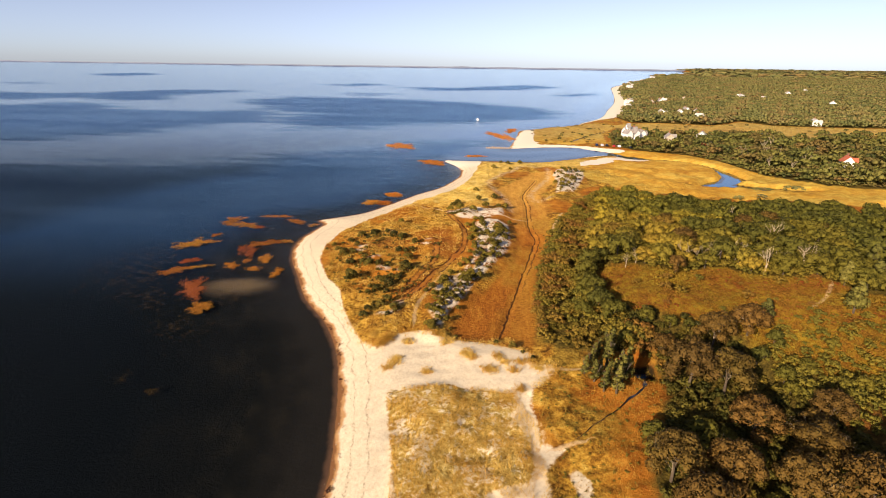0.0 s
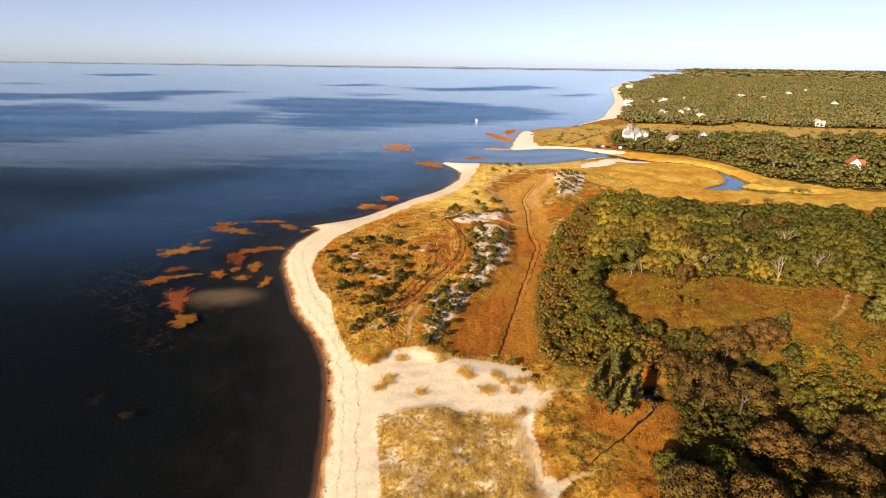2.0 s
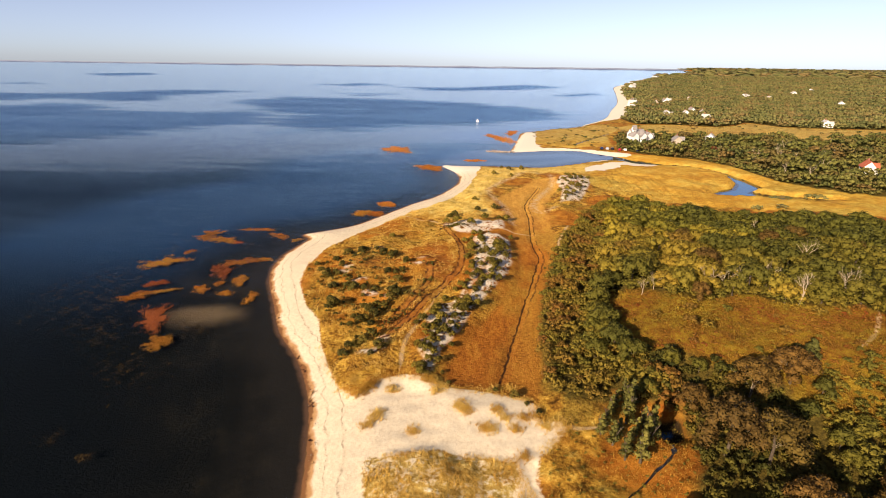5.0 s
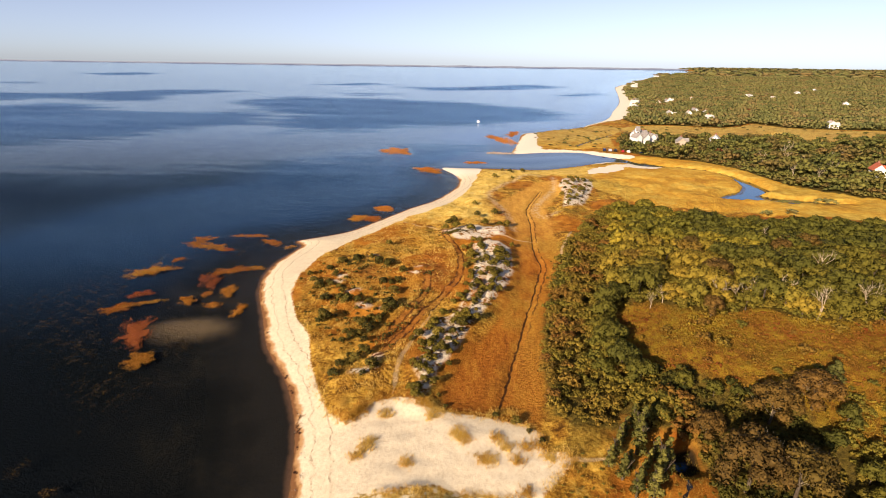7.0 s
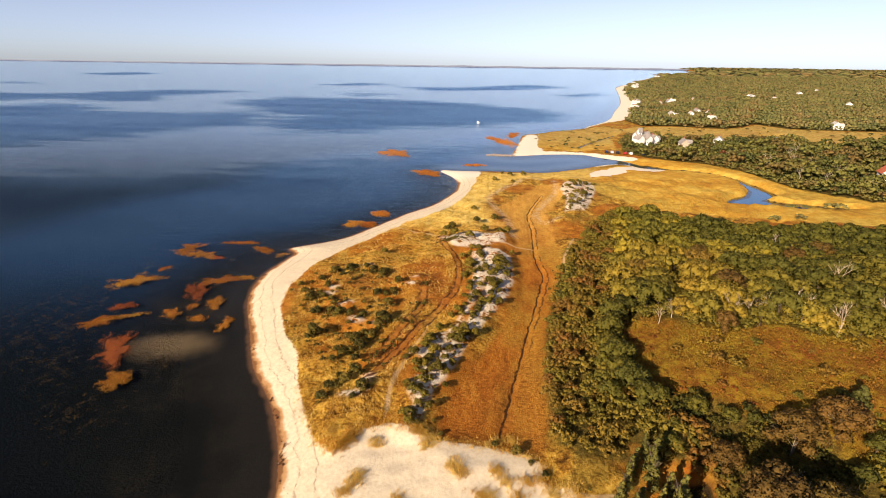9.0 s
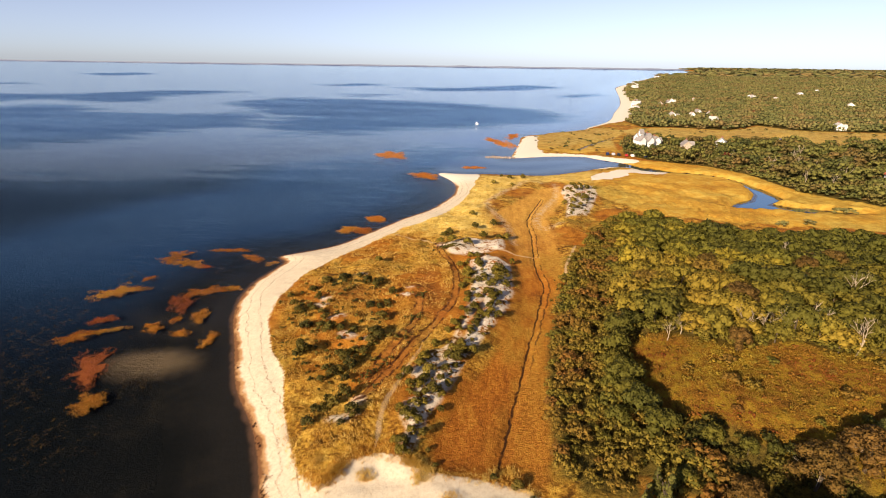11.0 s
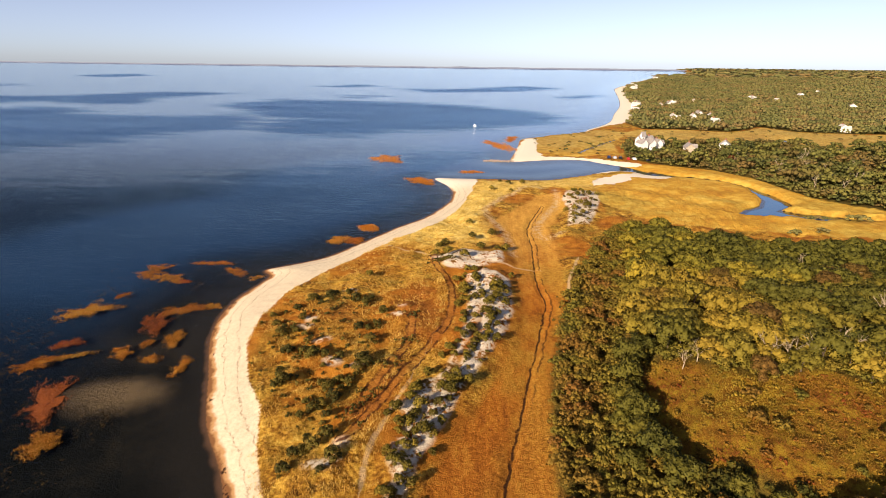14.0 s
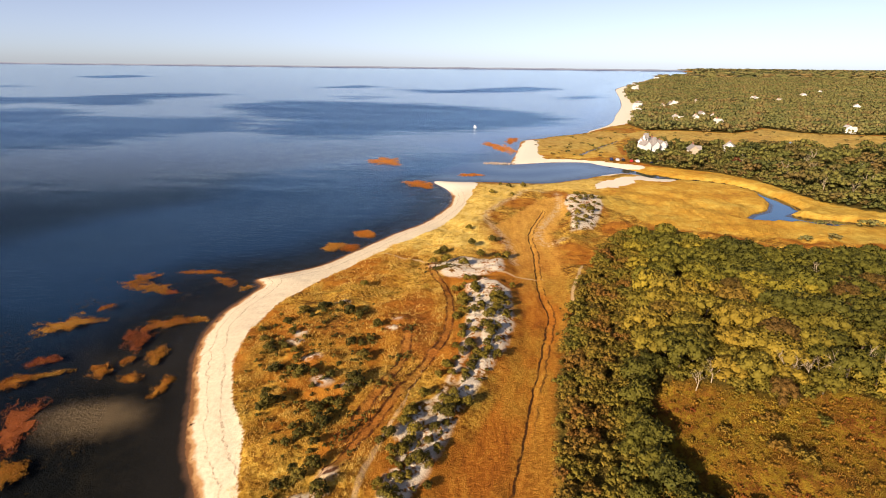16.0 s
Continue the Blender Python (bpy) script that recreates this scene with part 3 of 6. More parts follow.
# dry pale straw on the outer spit
DRY = [(-30, 176), (-14, 200), (-3, 230), (2, 262), (30, 268), (58, 284), (62, 262), (46, 250), (36, 254), (20, 248), (8, 226), (4, 205), (8, 182), (0, 176), (-14, 174)]
# bare reddish soil among the dunes
BARE = [[(-15, 140), (-11.5, 147), (-8.5, 143), (-5.5, 133), (-7, 124.5), (-9, 121), (-11.5, 127), (-13.2, 133)], [(-29.8, 133.6), (-26.6, 137.2), (-22.6, 135), (-22, 128.5), (-27, 127)],
        [(-11.5, 166.6), (-8.5, 166.9), (-3.8, 164.3), (-5.8, 160.4), (-9.6, 161.9)], [(56, 60.5), (57.5, 65.5), (61, 66.5), (64, 63), (61, 58)]]
BROOK = [(14, 54.4), (17.1, 57.5), (20.2, 60.5), (22.9, 63), (25.8, 65.6), (28.1, 68.1), (28.6, 70.4), (29.4, 73.6)]
POOL = [(26.8, 76.7), (29.8, 76.1), (32.3, 77.2), (31.5, 73.7), (29.2, 72.4), (27.5, 74.2)]
CLEARING = [(27.5, 107), (31, 113), (36, 113), (45, 108), (55, 110), (67, 108), (78, 107), (82, 101), (91, 96), (91, 78), (68, 73), (58, 74), (53, 78), (49, 84),
            (40, 87), (35.5, 90), (27.5, 91.5), (27, 100)]
MEADOW_NEAR = [(14.5, 71.5), (16.4, 74.2), (19.1, 68), (25, 67.5), (26, 78), (32, 78), (32.5, 71), (30.3, 66), (28, 60), (22.5, 54.4), (22.1, 50.3),
               (22, 44), (20, 30), (9, 30), (10.2, 49.4), (13, 53.3), (10.4, 56.7), (9.8, 62.9)]
SALT_MEADOW = [(38, 252), (52, 225), (64, 205), (100, 196), (140, 192), (200, 170), (260, 170), (230, 200), (153.4, 230.4), (144.7, 247.4), (138.6, 255.6), (138.2, 267.2),
               (138.9, 292.1), (130.2, 308.4), (117, 311.1), (96.8, 311.7), (83.3, 318), (70, 330), (66, 328), (80, 310), (84, 296), (60, 280)]
MARSH_BAND = [(100, 462), (119, 446), (112, 425), (95, 392), (88, 345), (60, 335), (38, 345), (42, 405), (60, 425), (92, 455)]
MARSH_BAND_EAST = [(112, 440), (138, 466), (167, 470), (207, 459), (230, 478), (250, 500), (264, 468), (295, 462), (422, 462), (520, 470), (500, 400), (480, 388), (305, 388), (257, 388),
                   (237, 372), (196, 384), (160, 378), (140, 388), (118, 410)]
WOODS_MID = [(33, 166), (35, 174), (39.5, 185), (47, 193), (56, 196), (61, 190), (65, 183), (82, 181), (105, 180), (127, 180), (142.6, 177),
             (150, 170), (230, 150), (230, 20), (24, 20), (23, 46), (23.5, 50), (24, 54.4), (28.9, 61.9), (31, 68), (33.5, 78), (25, 79), (24, 82), (22, 78), (16, 78),
             (12.9, 83), (13, 89.7), (13.7, 99), (15.1, 110.5), (17.3, 120.5), (20, 130), (24, 144.7), (27, 157)]
WOODS_NEAR_CREEK = [(88, 334), (97, 316), (112, 306), (124, 300), (134, 283), (136, 267), (137, 252), (143, 238), (156, 226), (235, 205), (320, 205),
                    (420, 340), (480, 392), (305, 392), (257, 392), (237, 376), (196, 388), (160, 382), (140, 392), (126, 402), (104, 384)]
WOODS_NORTH = [(140, 472), (138, 517), (154, 552), (170, 609), (196, 682), (218, 777), (262, 974), (326, 1200), (375, 1316), (420, 1424), (500, 1600), (590, 1822),
               (720, 2055), (930, 2463), (1380, 3400), (1680, 4200), (1950, 5400), (9000, 5400), (9000, 466), (422, 466), (295, 466), (264, 472), (250, 504), (230, 482), (207, 463), (167, 474)]
# sheltered water of the inlet
INLET = [(-15, 273), (40, 274), (78, 302), (96, 291), (97, 296), (70, 322), (40, 326), (0, 318), (-10, 300)]
# wind-ruffled stretches of the bay, calm water between them
RUFFLED = [[(-900, -400), (-900, 160), (-300, 215), (-221, 234), (-202, 244), (-172, 241), (-146, 260), (-122, 266), (-113, 279), (-88, 288), (-65, 300), (-48, 293), (-37, 335), (6, 342), (12, 330), (-10, 250), (60, 150), (60, -400)],
           [(-900, 290), (-900, 545), (-516, 539), (-506, 572), (-450, 569), (-365, 507), (-296, 509), (-234, 540), (-212, 510), (-187, 435), (-203, 416), (-221, 389), (-238, 361), (-262, 338), (-268, 313), (-273, 288)],
           [(-308, 673), (-268, 750), (-166, 741), (-36, 701), (67, 618), (90, 559), (60, 506), (7, 461), (-50, 440), (-87, 412), (-145, 386), (-158, 396), (-178, 462), (-183, 515), (-245, 571)],
           [(-1100, 620), (-1100, 760), (-713, 742), (-587, 751), (-557, 838), (-492, 894), (-375, 860), (-441, 727), (-402, 640), (-459, 617), (-541, 644), (-573, 598)],
           [(-189, 1105), (-58, 1102), (111, 1299), (201, 1191), (55, 1011), (-92, 965)], [(-252, 865), (-136, 853), (-177, 787)],
           [(-353, 1125), (-281, 1243), (-190, 1186), (-273, 1101)],
           [(-20, 560), (41, 677), (103, 579), (26, 492)], [(128, 907), (220, 997), (216, 933), (143, 832)], [(-973, 999), (-974, 1059), (-866, 1015), (-863, 939)], [(-1268, 1593), (-1227, 1841), (-1033, 1667), (-1053, 1453)]]
SAND_BAR = [(-65.2, 103.7), (-62, 106.3), (-54.3, 107.7), (-50, 106.2), (-49.2, 103.6), (-55.3, 100.9), (-62.1, 100.7)]
SHOAL = [(-75.6, 122.7), (-68.3, 123.4), (-60, 127), (-54.3, 131), (-52.2, 138), (-50.5, 128), (-51, 116), (-56, 112), (-67.2, 113)]
def rounded(poly, steps=3):
    """A closed line with its corners rounded (Catmull-Rom)."""
    p = np.array(poly, float)
    a, b, c, d = np.roll(p, 1, 0), p, np.roll(p, -1, 0), np.roll(p, -2, 0)
    out = []
    for k in range(steps):
        t = k / steps
        out.append(0.5 * (2 * b + (c - a) * t + (2 * a - 5 * b + 4 * c - d) * t * t + (3 * b - a - 3 * c + d) * t ** 3))
    return np.stack(out, 1).reshape(-1, 2)


def flowing(line, steps=4):
    """An open line with its bends rounded."""
    p = np.array(line, float)
    p = np.vstack([2 * p[0] - p[1], p, 2 * p[-1] - p[-2]])
    a, b, c, d = p[:-3], p[1:-2], p[2:-1], p[3:]
    out = [0.5 * (2 * b + (c - a) * t + (2 * a - 5 * b + 4 * c - d) * t * t + (3 * b - a - 3 * c + d) * t ** 3) for t in np.arange(steps) / steps]
    return np.vstack([np.stack(out, 1).reshape(-1, 2), p[-2:-1]])


def to_line(P, line):
    """Signed distance to an open line: plus on its left, minus on its right."""
    best, side = np.full(len(P), 1e9), np.ones(len(P))
    for a, b in zip(np.array(line[:-1], float), np.array(line[1:], float)):
        ab, ap = b - a, P - a
        t = np.clip((ap @ ab) / (ab @ ab), 0, 1)
        dist = np.hypot(ap[:, 0] - t * ab[0], ap[:, 1] - t * ab[1])
        near = dist < best
        best[near] = dist[near]
        side[near] = np.sign(ab[0] * ap[near, 1] - ab[1] * ap[near, 0])
    return best * np.where(side == 0, 1, side)


def inside(P, poly):
    q = np.array(poly, float)
    hit = np.zeros(len(P), bool)
    for (ax, ay), (bx, by) in zip(q, np.roll(q, -1, 0)):
        if ay != by:
            cross = (ay > P[:, 1]) != (by > P[:, 1])
            hit ^= cross & (P[:, 0] < (bx - ax) * (P[:, 1] - ay) / (by - ay) + ax)
    return hit


def to_area(P, poly, reach=60.0):
    """Signed distance to the edge of an area: plus within."""
    q = np.array(poly, float)
    lo, hi = q.min(0) - reach, q.max(0) + reach
    out = np.full(len(P), -reach)
    pick = np.all((P > lo) & (P < hi), axis=1)
    if pick.any():
        d = np.minimum(np.abs(to_line(P[pick], [*map(tuple, q), tuple(q[0])])), reach)
        out[pick] = np.where(inside(P[pick], q), d, -d)
    return out


def ripple(P, wave, seed):
    """Smooth uneven heights of about -1 to 1."""
    rng = np.random.default_rng(seed)
    total = np.zeros(len(P))
    for k in range(9):
        a, f, ph = rng.uniform(0, 6.283), rng.uniform(0.6, 1.7) * 6.283 / wave, rng.uniform(0, 6.283)
        total += np.sin((P[:, 0] * np.cos(a) + P[:, 1] * np.sin(a)) * f + ph)
    return total / 4.0


CURVED = SHORE[2:] + INLET_SOUTH + INLET_NORTH + COAST_NORTH[:14]
LAND_ROUND = np.vstack([LAND[:3], rounded(CURVED)[3:3 * (len(CURVED) - 2)], COAST_NORTH[12:]])


def survey(P):
    """All the distances that shape and colour the ground at the points P."""
    s = {"shore": to_area(P, LAND_ROUND, 400.0)}
    union = lambda *some: np.max(some, axis=0)
    s["sand"] = union(to_area(P, BEACH), to_area(P, SAND_STRIP), to_area(P, SAND_SPOT), to_area(P, WHITE_SAND) + 1.6, to_area(P, SAND_LIP), to_area(P, NORTH_SAND) + 1.0,
                      to_area(P, NORTH_BEACH), *[to_area(P, b) for b in FAR_BEACHES])
    s["patchy"] = to_area(P, GRASS_PATCH)
    s["ridge"] = union(to_area(P, RIDGE_COVER) - 3.0, *[to_area(P, a) for a in (RIDGE, RIDGE_TOP, RIDGE_LOW, RIDGE_FAR)], *[0.75 * r - np.hypot((P[:, 0] - x) * 0.7, P[:, 1] - y) for x, y, r in SAND_SPOTS])
    s["rim"] = np.minimum(np.abs(to_line(P, flowing(RIM))), np.abs(to_line(P, flowing(PALE_EDGE))))
    s["marsh"] = to_area(P, MARSH)
    s["meadow"] = union(to_area(P, SALT_MEADOW), to_area(P, MARSH_BAND), to_area(P, MARSH_BAND_EAST))
    s["wood"] = union(to_area(P, WOODS_MID), to_area(P, WOODS_NEAR_CREEK), to_area(P, WOODS_NORTH))
    s["clearing"] = to_area(P, CLEARING)
    ways = [to_line(P, flowing(w)) for w in TRACKS]
    s["track"] = np.take_along_axis(np.array(ways), np.argmin(np.abs(ways), 0)[None], 0)[0]
    ways = [to_line(P, flowing(w)) for w in TRAILS]
    s["trail"] = np.take_along_axis(np.array(ways), np.argmin(np.abs(ways), 0)[None], 0)[0]
    ways = [to_line(P, flowing(DITCH))]
    s["ditch"] = np.take_along_axis(np.array(ways), np.argmin(np.abs(ways), 0)[None], 0)[0]
    s["way"] = np.min([np.abs(s[key]) for key in ("track", "trail", "ditch")], axis=0)
    s["wet"] = union(2.2 - np.abs(to_line(P, flowing(CREEK))), to_area(P, POND) + 1.4, to_area(P, POND_FAR), to_area(P, POND_EAST), 1.3 - np.abs(to_line(P, NORTH_CREEK)), to_area(P, POOL) + 0.4)
    s["dry"] = to_area(P, DRY)
    s["inlet"] = to_area(P, INLET)
    s["bare"] = union(*[to_area(P, a) for a in BARE])
    s["bar"] = to_area(P, SAND_BAR)
    s["shoal"] = to_area(P, SHOAL)
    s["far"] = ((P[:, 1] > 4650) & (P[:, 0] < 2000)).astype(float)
    return s


def heights(P, s=None):
    s = s or survey(P)
    d = s["shore"]
    land = 1.5 * (1 - np.exp(-np.maximum(d, 0) / 6.0))
    dune = np.clip(d / 12, 0, 1) * np.clip(-s["marsh"] / 4, 0, 1) * np.clip((290 - P[:, 1]) / 40, 0, 1)
    dune = dune * np.clip(1 - (s["sand"] + 1) / 3, 0.35, 1)
    land += dune * (0.35 + 0.45 * ripple(P, 14, 3) + 0.24 * ripple(P, 4.5, 5) + 0.10 * ripple(P, 2.4, 6)) + 1.1 * np.clip((s["ridge"] + 3) / 5, 0, 1)
    land -= 0.6 * np.clip((s["marsh"] + 1) / 4, 0, 1)
    land += 9.0 * np.clip((np.hypot(P[:, 0], P[:, 1]) - 600) / 4000, 0, 1) * np.clip(d / 60, 0, 1) + 2.5 * np.clip((P[:, 1] - 560) / 200, 0, 1) * np.clip((d - 14) / 25, 0, 1)
    soft = lambda v: np.clip(v, 0, 1) ** 2 * (3 - 2 * np.clip(v, 0, 1))
    land += 4.4 * soft((P[:, 0] - 18) / 24) * soft((P[:, 1] - 72) / 22) * soft((172 - P[:, 1]) / 50)
    land -= 0.45 * np.clip(1 - np.abs(s["ditch"]) / 0.9, 0, 1)
    k = np.clip((s["wet"] + 2.0) / 2.4, 0, 1)
    land = land * (1 - k) - 0.5 * k
    bed = -0.10 * np.clip(-d, 0, 6) - 0.02 * np.clip(-d - 6, 0, 200)
    bed = np.where(s["bar"] > -6, bed * np.clip(-s["bar"] / 6, 0.02, 1) - 0.05, bed)
    z = np.where(d > 0, land, bed)
    return np.where(s["far"] > 0, 7 + 3.0 * ripple(P, 420, 8) + 1.5 * ripple(P, 90, 9), z)


# ---------------------------------------------------------------- mesh helpers
def mesh_of(name, V, F, mat, smooth=True, tint=None, **attrs):
    """A mesh from arrays of corners and triangles."""
    V, F = np.asarray(V, np.float32), np.asarray(F, np.int32)
    lean = V[:, 3:] if V.shape[1] == 6 else None
    V = np.ascontiguousarray(V[:, :3])
    n = F.shape[1]
    me = bpy.data.meshes.new(name)
    me.vertices.add(len(V))
    me.vertices.foreach_set("co", V.ravel())
    me.loops.add(F.size)
    me.loops.foreach_set("vertex_index", F.ravel())
    me.polygons.add(len(F))
    me.polygons.foreach_set("loop_start", np.arange(0, F.size, n, dtype=np.int32))
    me.polygons.foreach_set("loop_total", np.full(len(F), n, np.int32))
    if smooth:
        me.polygons.foreach_set("use_smooth", np.ones(len(F), bool))
    me.update(calc_edges=True)
    me.materials.append(mat)
    if lean is not None:
        me.normals_split_custom_set_from_vertices(lean / np.linalg.norm(lean, axis=1)[:, None])
    if tint is not None:
        attrs["tint"] = tint
    for key, value in attrs.items():
        me.attributes.new(key, 'FLOAT', 'POINT').data.foreach_set("value", np.asarray(value, np.float32))
    return me


def part(name, bm, mat, parent=None, label="", at=None):
    """Links a bmesh (or a finished mesh) as one object, under a thing or on its own."""
    if isinstance(bm, bmesh.types.BMesh):
        me = bpy.data.meshes.new(name)
        bm.to_mesh(me)
        bm.free()
        me.materials.append(mat)
    else:
        me = bm
    ob = new(name, me)
    ob.parent = parent
    if at is not None:
        ob.matrix_basis = at
    return tagged(ob, label)


def joined(pieces):
    """Stacks (corners, triangles) pairs into one."""
    V, F, base = [], [], 0
    for v, f in pieces:
        V.append(v), F.append(f + base)
        base += len(v)
    return np.vstack(V), np.vstack(F)


def box_bm(*boxes):
    """Boxes (cx, cy, cz, sx, sy, sz) with softened edges, in one bmesh."""
    bm = bmesh.new()
    for cx, cy, cz, sx, sy, sz in boxes:
        bmesh.ops.create_cube(bm, size=1, matrix=Matrix.Translation((cx, cy, cz)) @ Matrix.Diagonal((sx, sy, sz, 1)))
    bmesh.ops.bevel(bm, geom=bm.edges[:], offset=0.03, segments=1, affect='EDGES')
    return bm


def graded(lo, hi, step, start, end, grow_lo, grow_hi, cap=150.0):
    """Grid lines, even between lo and hi and ever wider beyond."""
    mid = list(np.arange(lo, hi, step))
    up, s = [mid[-1]], step
    while up[-1] < end:
        s = min(s * grow_hi, cap)
        up.append(up[-1] + s)
    down, s = [lo], step
    while down[-1] > start:
        s = min(s * grow_lo, cap)
        down.append(down[-1] - s)
    return np.array(down[:0:-1] + mid + up[1:])


def sheet(xs, ys):
    X, Y = np.meshgrid(xs, ys)
    P = np.stack([X.ravel(), Y.ravel()], 1)
    i = np.arange(len(ys) - 1)[:, None] * len(xs) + np.arange(len(xs) - 1)[None]
    F = np.stack([i, i + 1, i + 1 + len(xs), i + len(xs)], -1).reshape(-1, 4)
    return P, F


# ---------------------------------------------------------------- ground and water
P, F = sheet(graded(-62, 96, 0.75, -6500, 6500, 1.08, 1.03), graded(40, 185, 0.75, -400, 5350, 1.3, 1.025, 60.0))
S = survey(P)
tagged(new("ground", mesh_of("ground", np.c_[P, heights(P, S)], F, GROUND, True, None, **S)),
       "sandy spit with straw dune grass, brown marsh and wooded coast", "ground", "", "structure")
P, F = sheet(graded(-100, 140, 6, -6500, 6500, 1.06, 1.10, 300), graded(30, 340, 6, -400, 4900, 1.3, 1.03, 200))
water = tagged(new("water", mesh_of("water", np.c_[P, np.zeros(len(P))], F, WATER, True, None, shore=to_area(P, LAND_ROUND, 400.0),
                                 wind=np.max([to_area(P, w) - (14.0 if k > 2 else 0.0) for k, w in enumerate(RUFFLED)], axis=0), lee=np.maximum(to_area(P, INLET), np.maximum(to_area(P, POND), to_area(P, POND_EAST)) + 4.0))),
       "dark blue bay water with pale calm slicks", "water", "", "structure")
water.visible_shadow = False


def ribbon(line, width, seed):
    """A flat winding strip along a line, of uneven width, lying just over the ground."""
    p = flowing(line, 6)
    side = np.gradient(p, axis=0)
    side = np.stack([side[:, 1], -side[:, 0]], 1) / np.linalg.norm(side, axis=1)[:, None]
    half = width * (0.7 + 0.35 * ripple(p, 2.2, seed))[:, None] * np.linspace(0.15, 1.0, len(p))[:, None]
    V = np.vstack([p - side * half, p + side * half * np.clip(0.8 + 0.3 * ripple(p, 1.4, seed + 1), 0.4, 1.2)[:, None]])
    z = np.tile(np.max([heights(V[:len(p)]), heights(V[len(p):]), heights(p)], axis=0) + 0.07, 2)
    n = len(p)
    k = np.arange(n - 1)[:, None]
    return np.c_[V, z], np.hstack([k, k + n, k + n + 1, k + 1])


tagged(new("brook", mesh_of("brook", *ribbon(BROOK, 0.42, 91), STILL_WATER, True)), "narrow dark brook winding through the marsh hay", "brook", "", "structure")


# ---------------------------------------------------------------- plants
ICO = {}
for sub in (1, 2):
    bm = bmesh.new()
    bmesh.ops.create_icosphere(bm, subdivisions=sub, radius=1)
    ICO[sub] = (np.array([v.co[:] for v in bm.verts]), np.array([[v.index for v in f.verts] for f in bm.faces]))
    bm.free()


def sprays(rng, at, out, size):
    """Small bent leaf sprays at the places, facing roughly outwards and shaded by the form of their lobe."""
    n = len(at)
    form = np.repeat(out + rng.normal(0, 0.30, (n, 3)), 4, 0)
    out = out + rng.normal(0, 0.45, (n, 3))
    out /= np.linalg.norm(out, axis=1)[:, None]
    a = np.cross(out, rng.normal(0, 1, (n, 3)))
    a /= np.linalg.norm(a, axis=1)[:, None]
    b = np.cross(out, a)
    s = size * rng.uniform(0.6, 1.3, (n, 1))
    V = np.stack([at + a * s, at + b * s * 0.7 - out * s * 0.35, at - a * s, at - b * s * 0.7 - out * s * 0.35], 1).reshape(-1, 3)
    k = np.arange(n)[:, None] * 4
    return np.c_[V, form], np.vstack([k + [0, 1, 2], k + [0, 2, 3]])


def crown_shape(seed, r, low, high, lobes, leaves, leaf, fine=2, kind="round", core=None):
    """A crown of uneven lobes with leaf sprays over them, from the height low to high."""
    rng = np.random.default_rng(seed)
    pieces, C, R = [], [], []
    for k in range(lobes):
        u = (k + 0.5) / lobes
        a = k * 2.4 + rng.uniform(-0.5, 0.5)
        if kind == "spire":
            rad, z = r * 0.45 * (1 - u) + 0.05 * r, low + (high - low) * (0.12 + 0.8 * u)
            lr = r * (0.62 - 0.42 * u)
        elif kind == "umbrella":
            rad, z = r * 0.80 * math.sqrt(u), high - (high - low) * (0.20 + 0.52 * u * u + rng.uniform(-0.07, 0.07))
            lr = r * rng.uniform(0.24, 0.36)
        elif kind == "canopy":
            rad, z = r * 0.78 * math.sqrt(u), high - (high - low) * (0.24 + 0.42 * u * u * u + rng.uniform(-0.05, 0.05))
            lr = r * rng.uniform(0.26, 0.40)
        else:
            rad = r * 0.72 * math.sqrt(u)
            z = low + (high - low) * (0.72 - 0.38 * u * u + rng.uniform(-0.10, 0.10))
            lr = r * rng.uniform(0.34, 0.52)
        C.append((rad * math.cos(a), rad * math.sin(a), z))
        R.append((lr, lr, min(lr * rng.uniform(0.7, 0.95), (high - low) * 0.45)))
    C, R = np.array(C), np.array(R)
    if kind == "canopy":
        R[:, 2] = np.minimum(R[:, 0] * 0.72, (high - low) * 0.34)
    iv, jf = ICO[fine]
    core = core or (0.52 if leaves > 100 else 0.78 if leaves else 0.95)
    for c, q in zip(C, R):
        pieces.append((np.c_[c + iv * q * (core + 0.12 * np.sin(iv @ rng.uniform(-4, 4, (3, 1)) + rng.uniform(0, 6))), iv], jf))
    if leaves:
        which = rng.integers(0, lobes, leaves * 2)
        d = rng.normal(0, 1, (leaves * 2, 3)) + (0, 0, 0.35)
        d /= np.linalg.norm(d, axis=1)[:, None]
        p = C[which] + d * R[which] * rng.uniform(0.82, 1.12, (len(d), 1))
        buried = np.zeros(len(p), bool)
        for c, q in zip(C, R):
            buried |= np.linalg.norm((p - c) / q, axis=1) < 0.80
        p, d = p[~buried][:leaves], d[~buried][:leaves]
        pieces.append(sprays(rng, p, d, leaf))
    return joined(pieces)


def limb(V, F, a, b, ra, rb, sides=5):
    """Adds a tapered round limb from a to b."""
    a, b = Vector(a), Vector(b)
    q = (b - a).to_track_quat('Z', 'Y')
    base = len(V)
    for c, r in ((a, ra), (b, rb)):
        for k in range(sides):
            w = 6.2832 * k / sides
            V.append(tuple(c + q @ Vector((r * math.cos(w), r * math.sin(w), 0))))
    for k in range(sides):
        j = (k + 1) % sides
        F.append((base + k, base + j, base + sides + j))
        F.append((base + k, base + sides + j, base + sides + k))


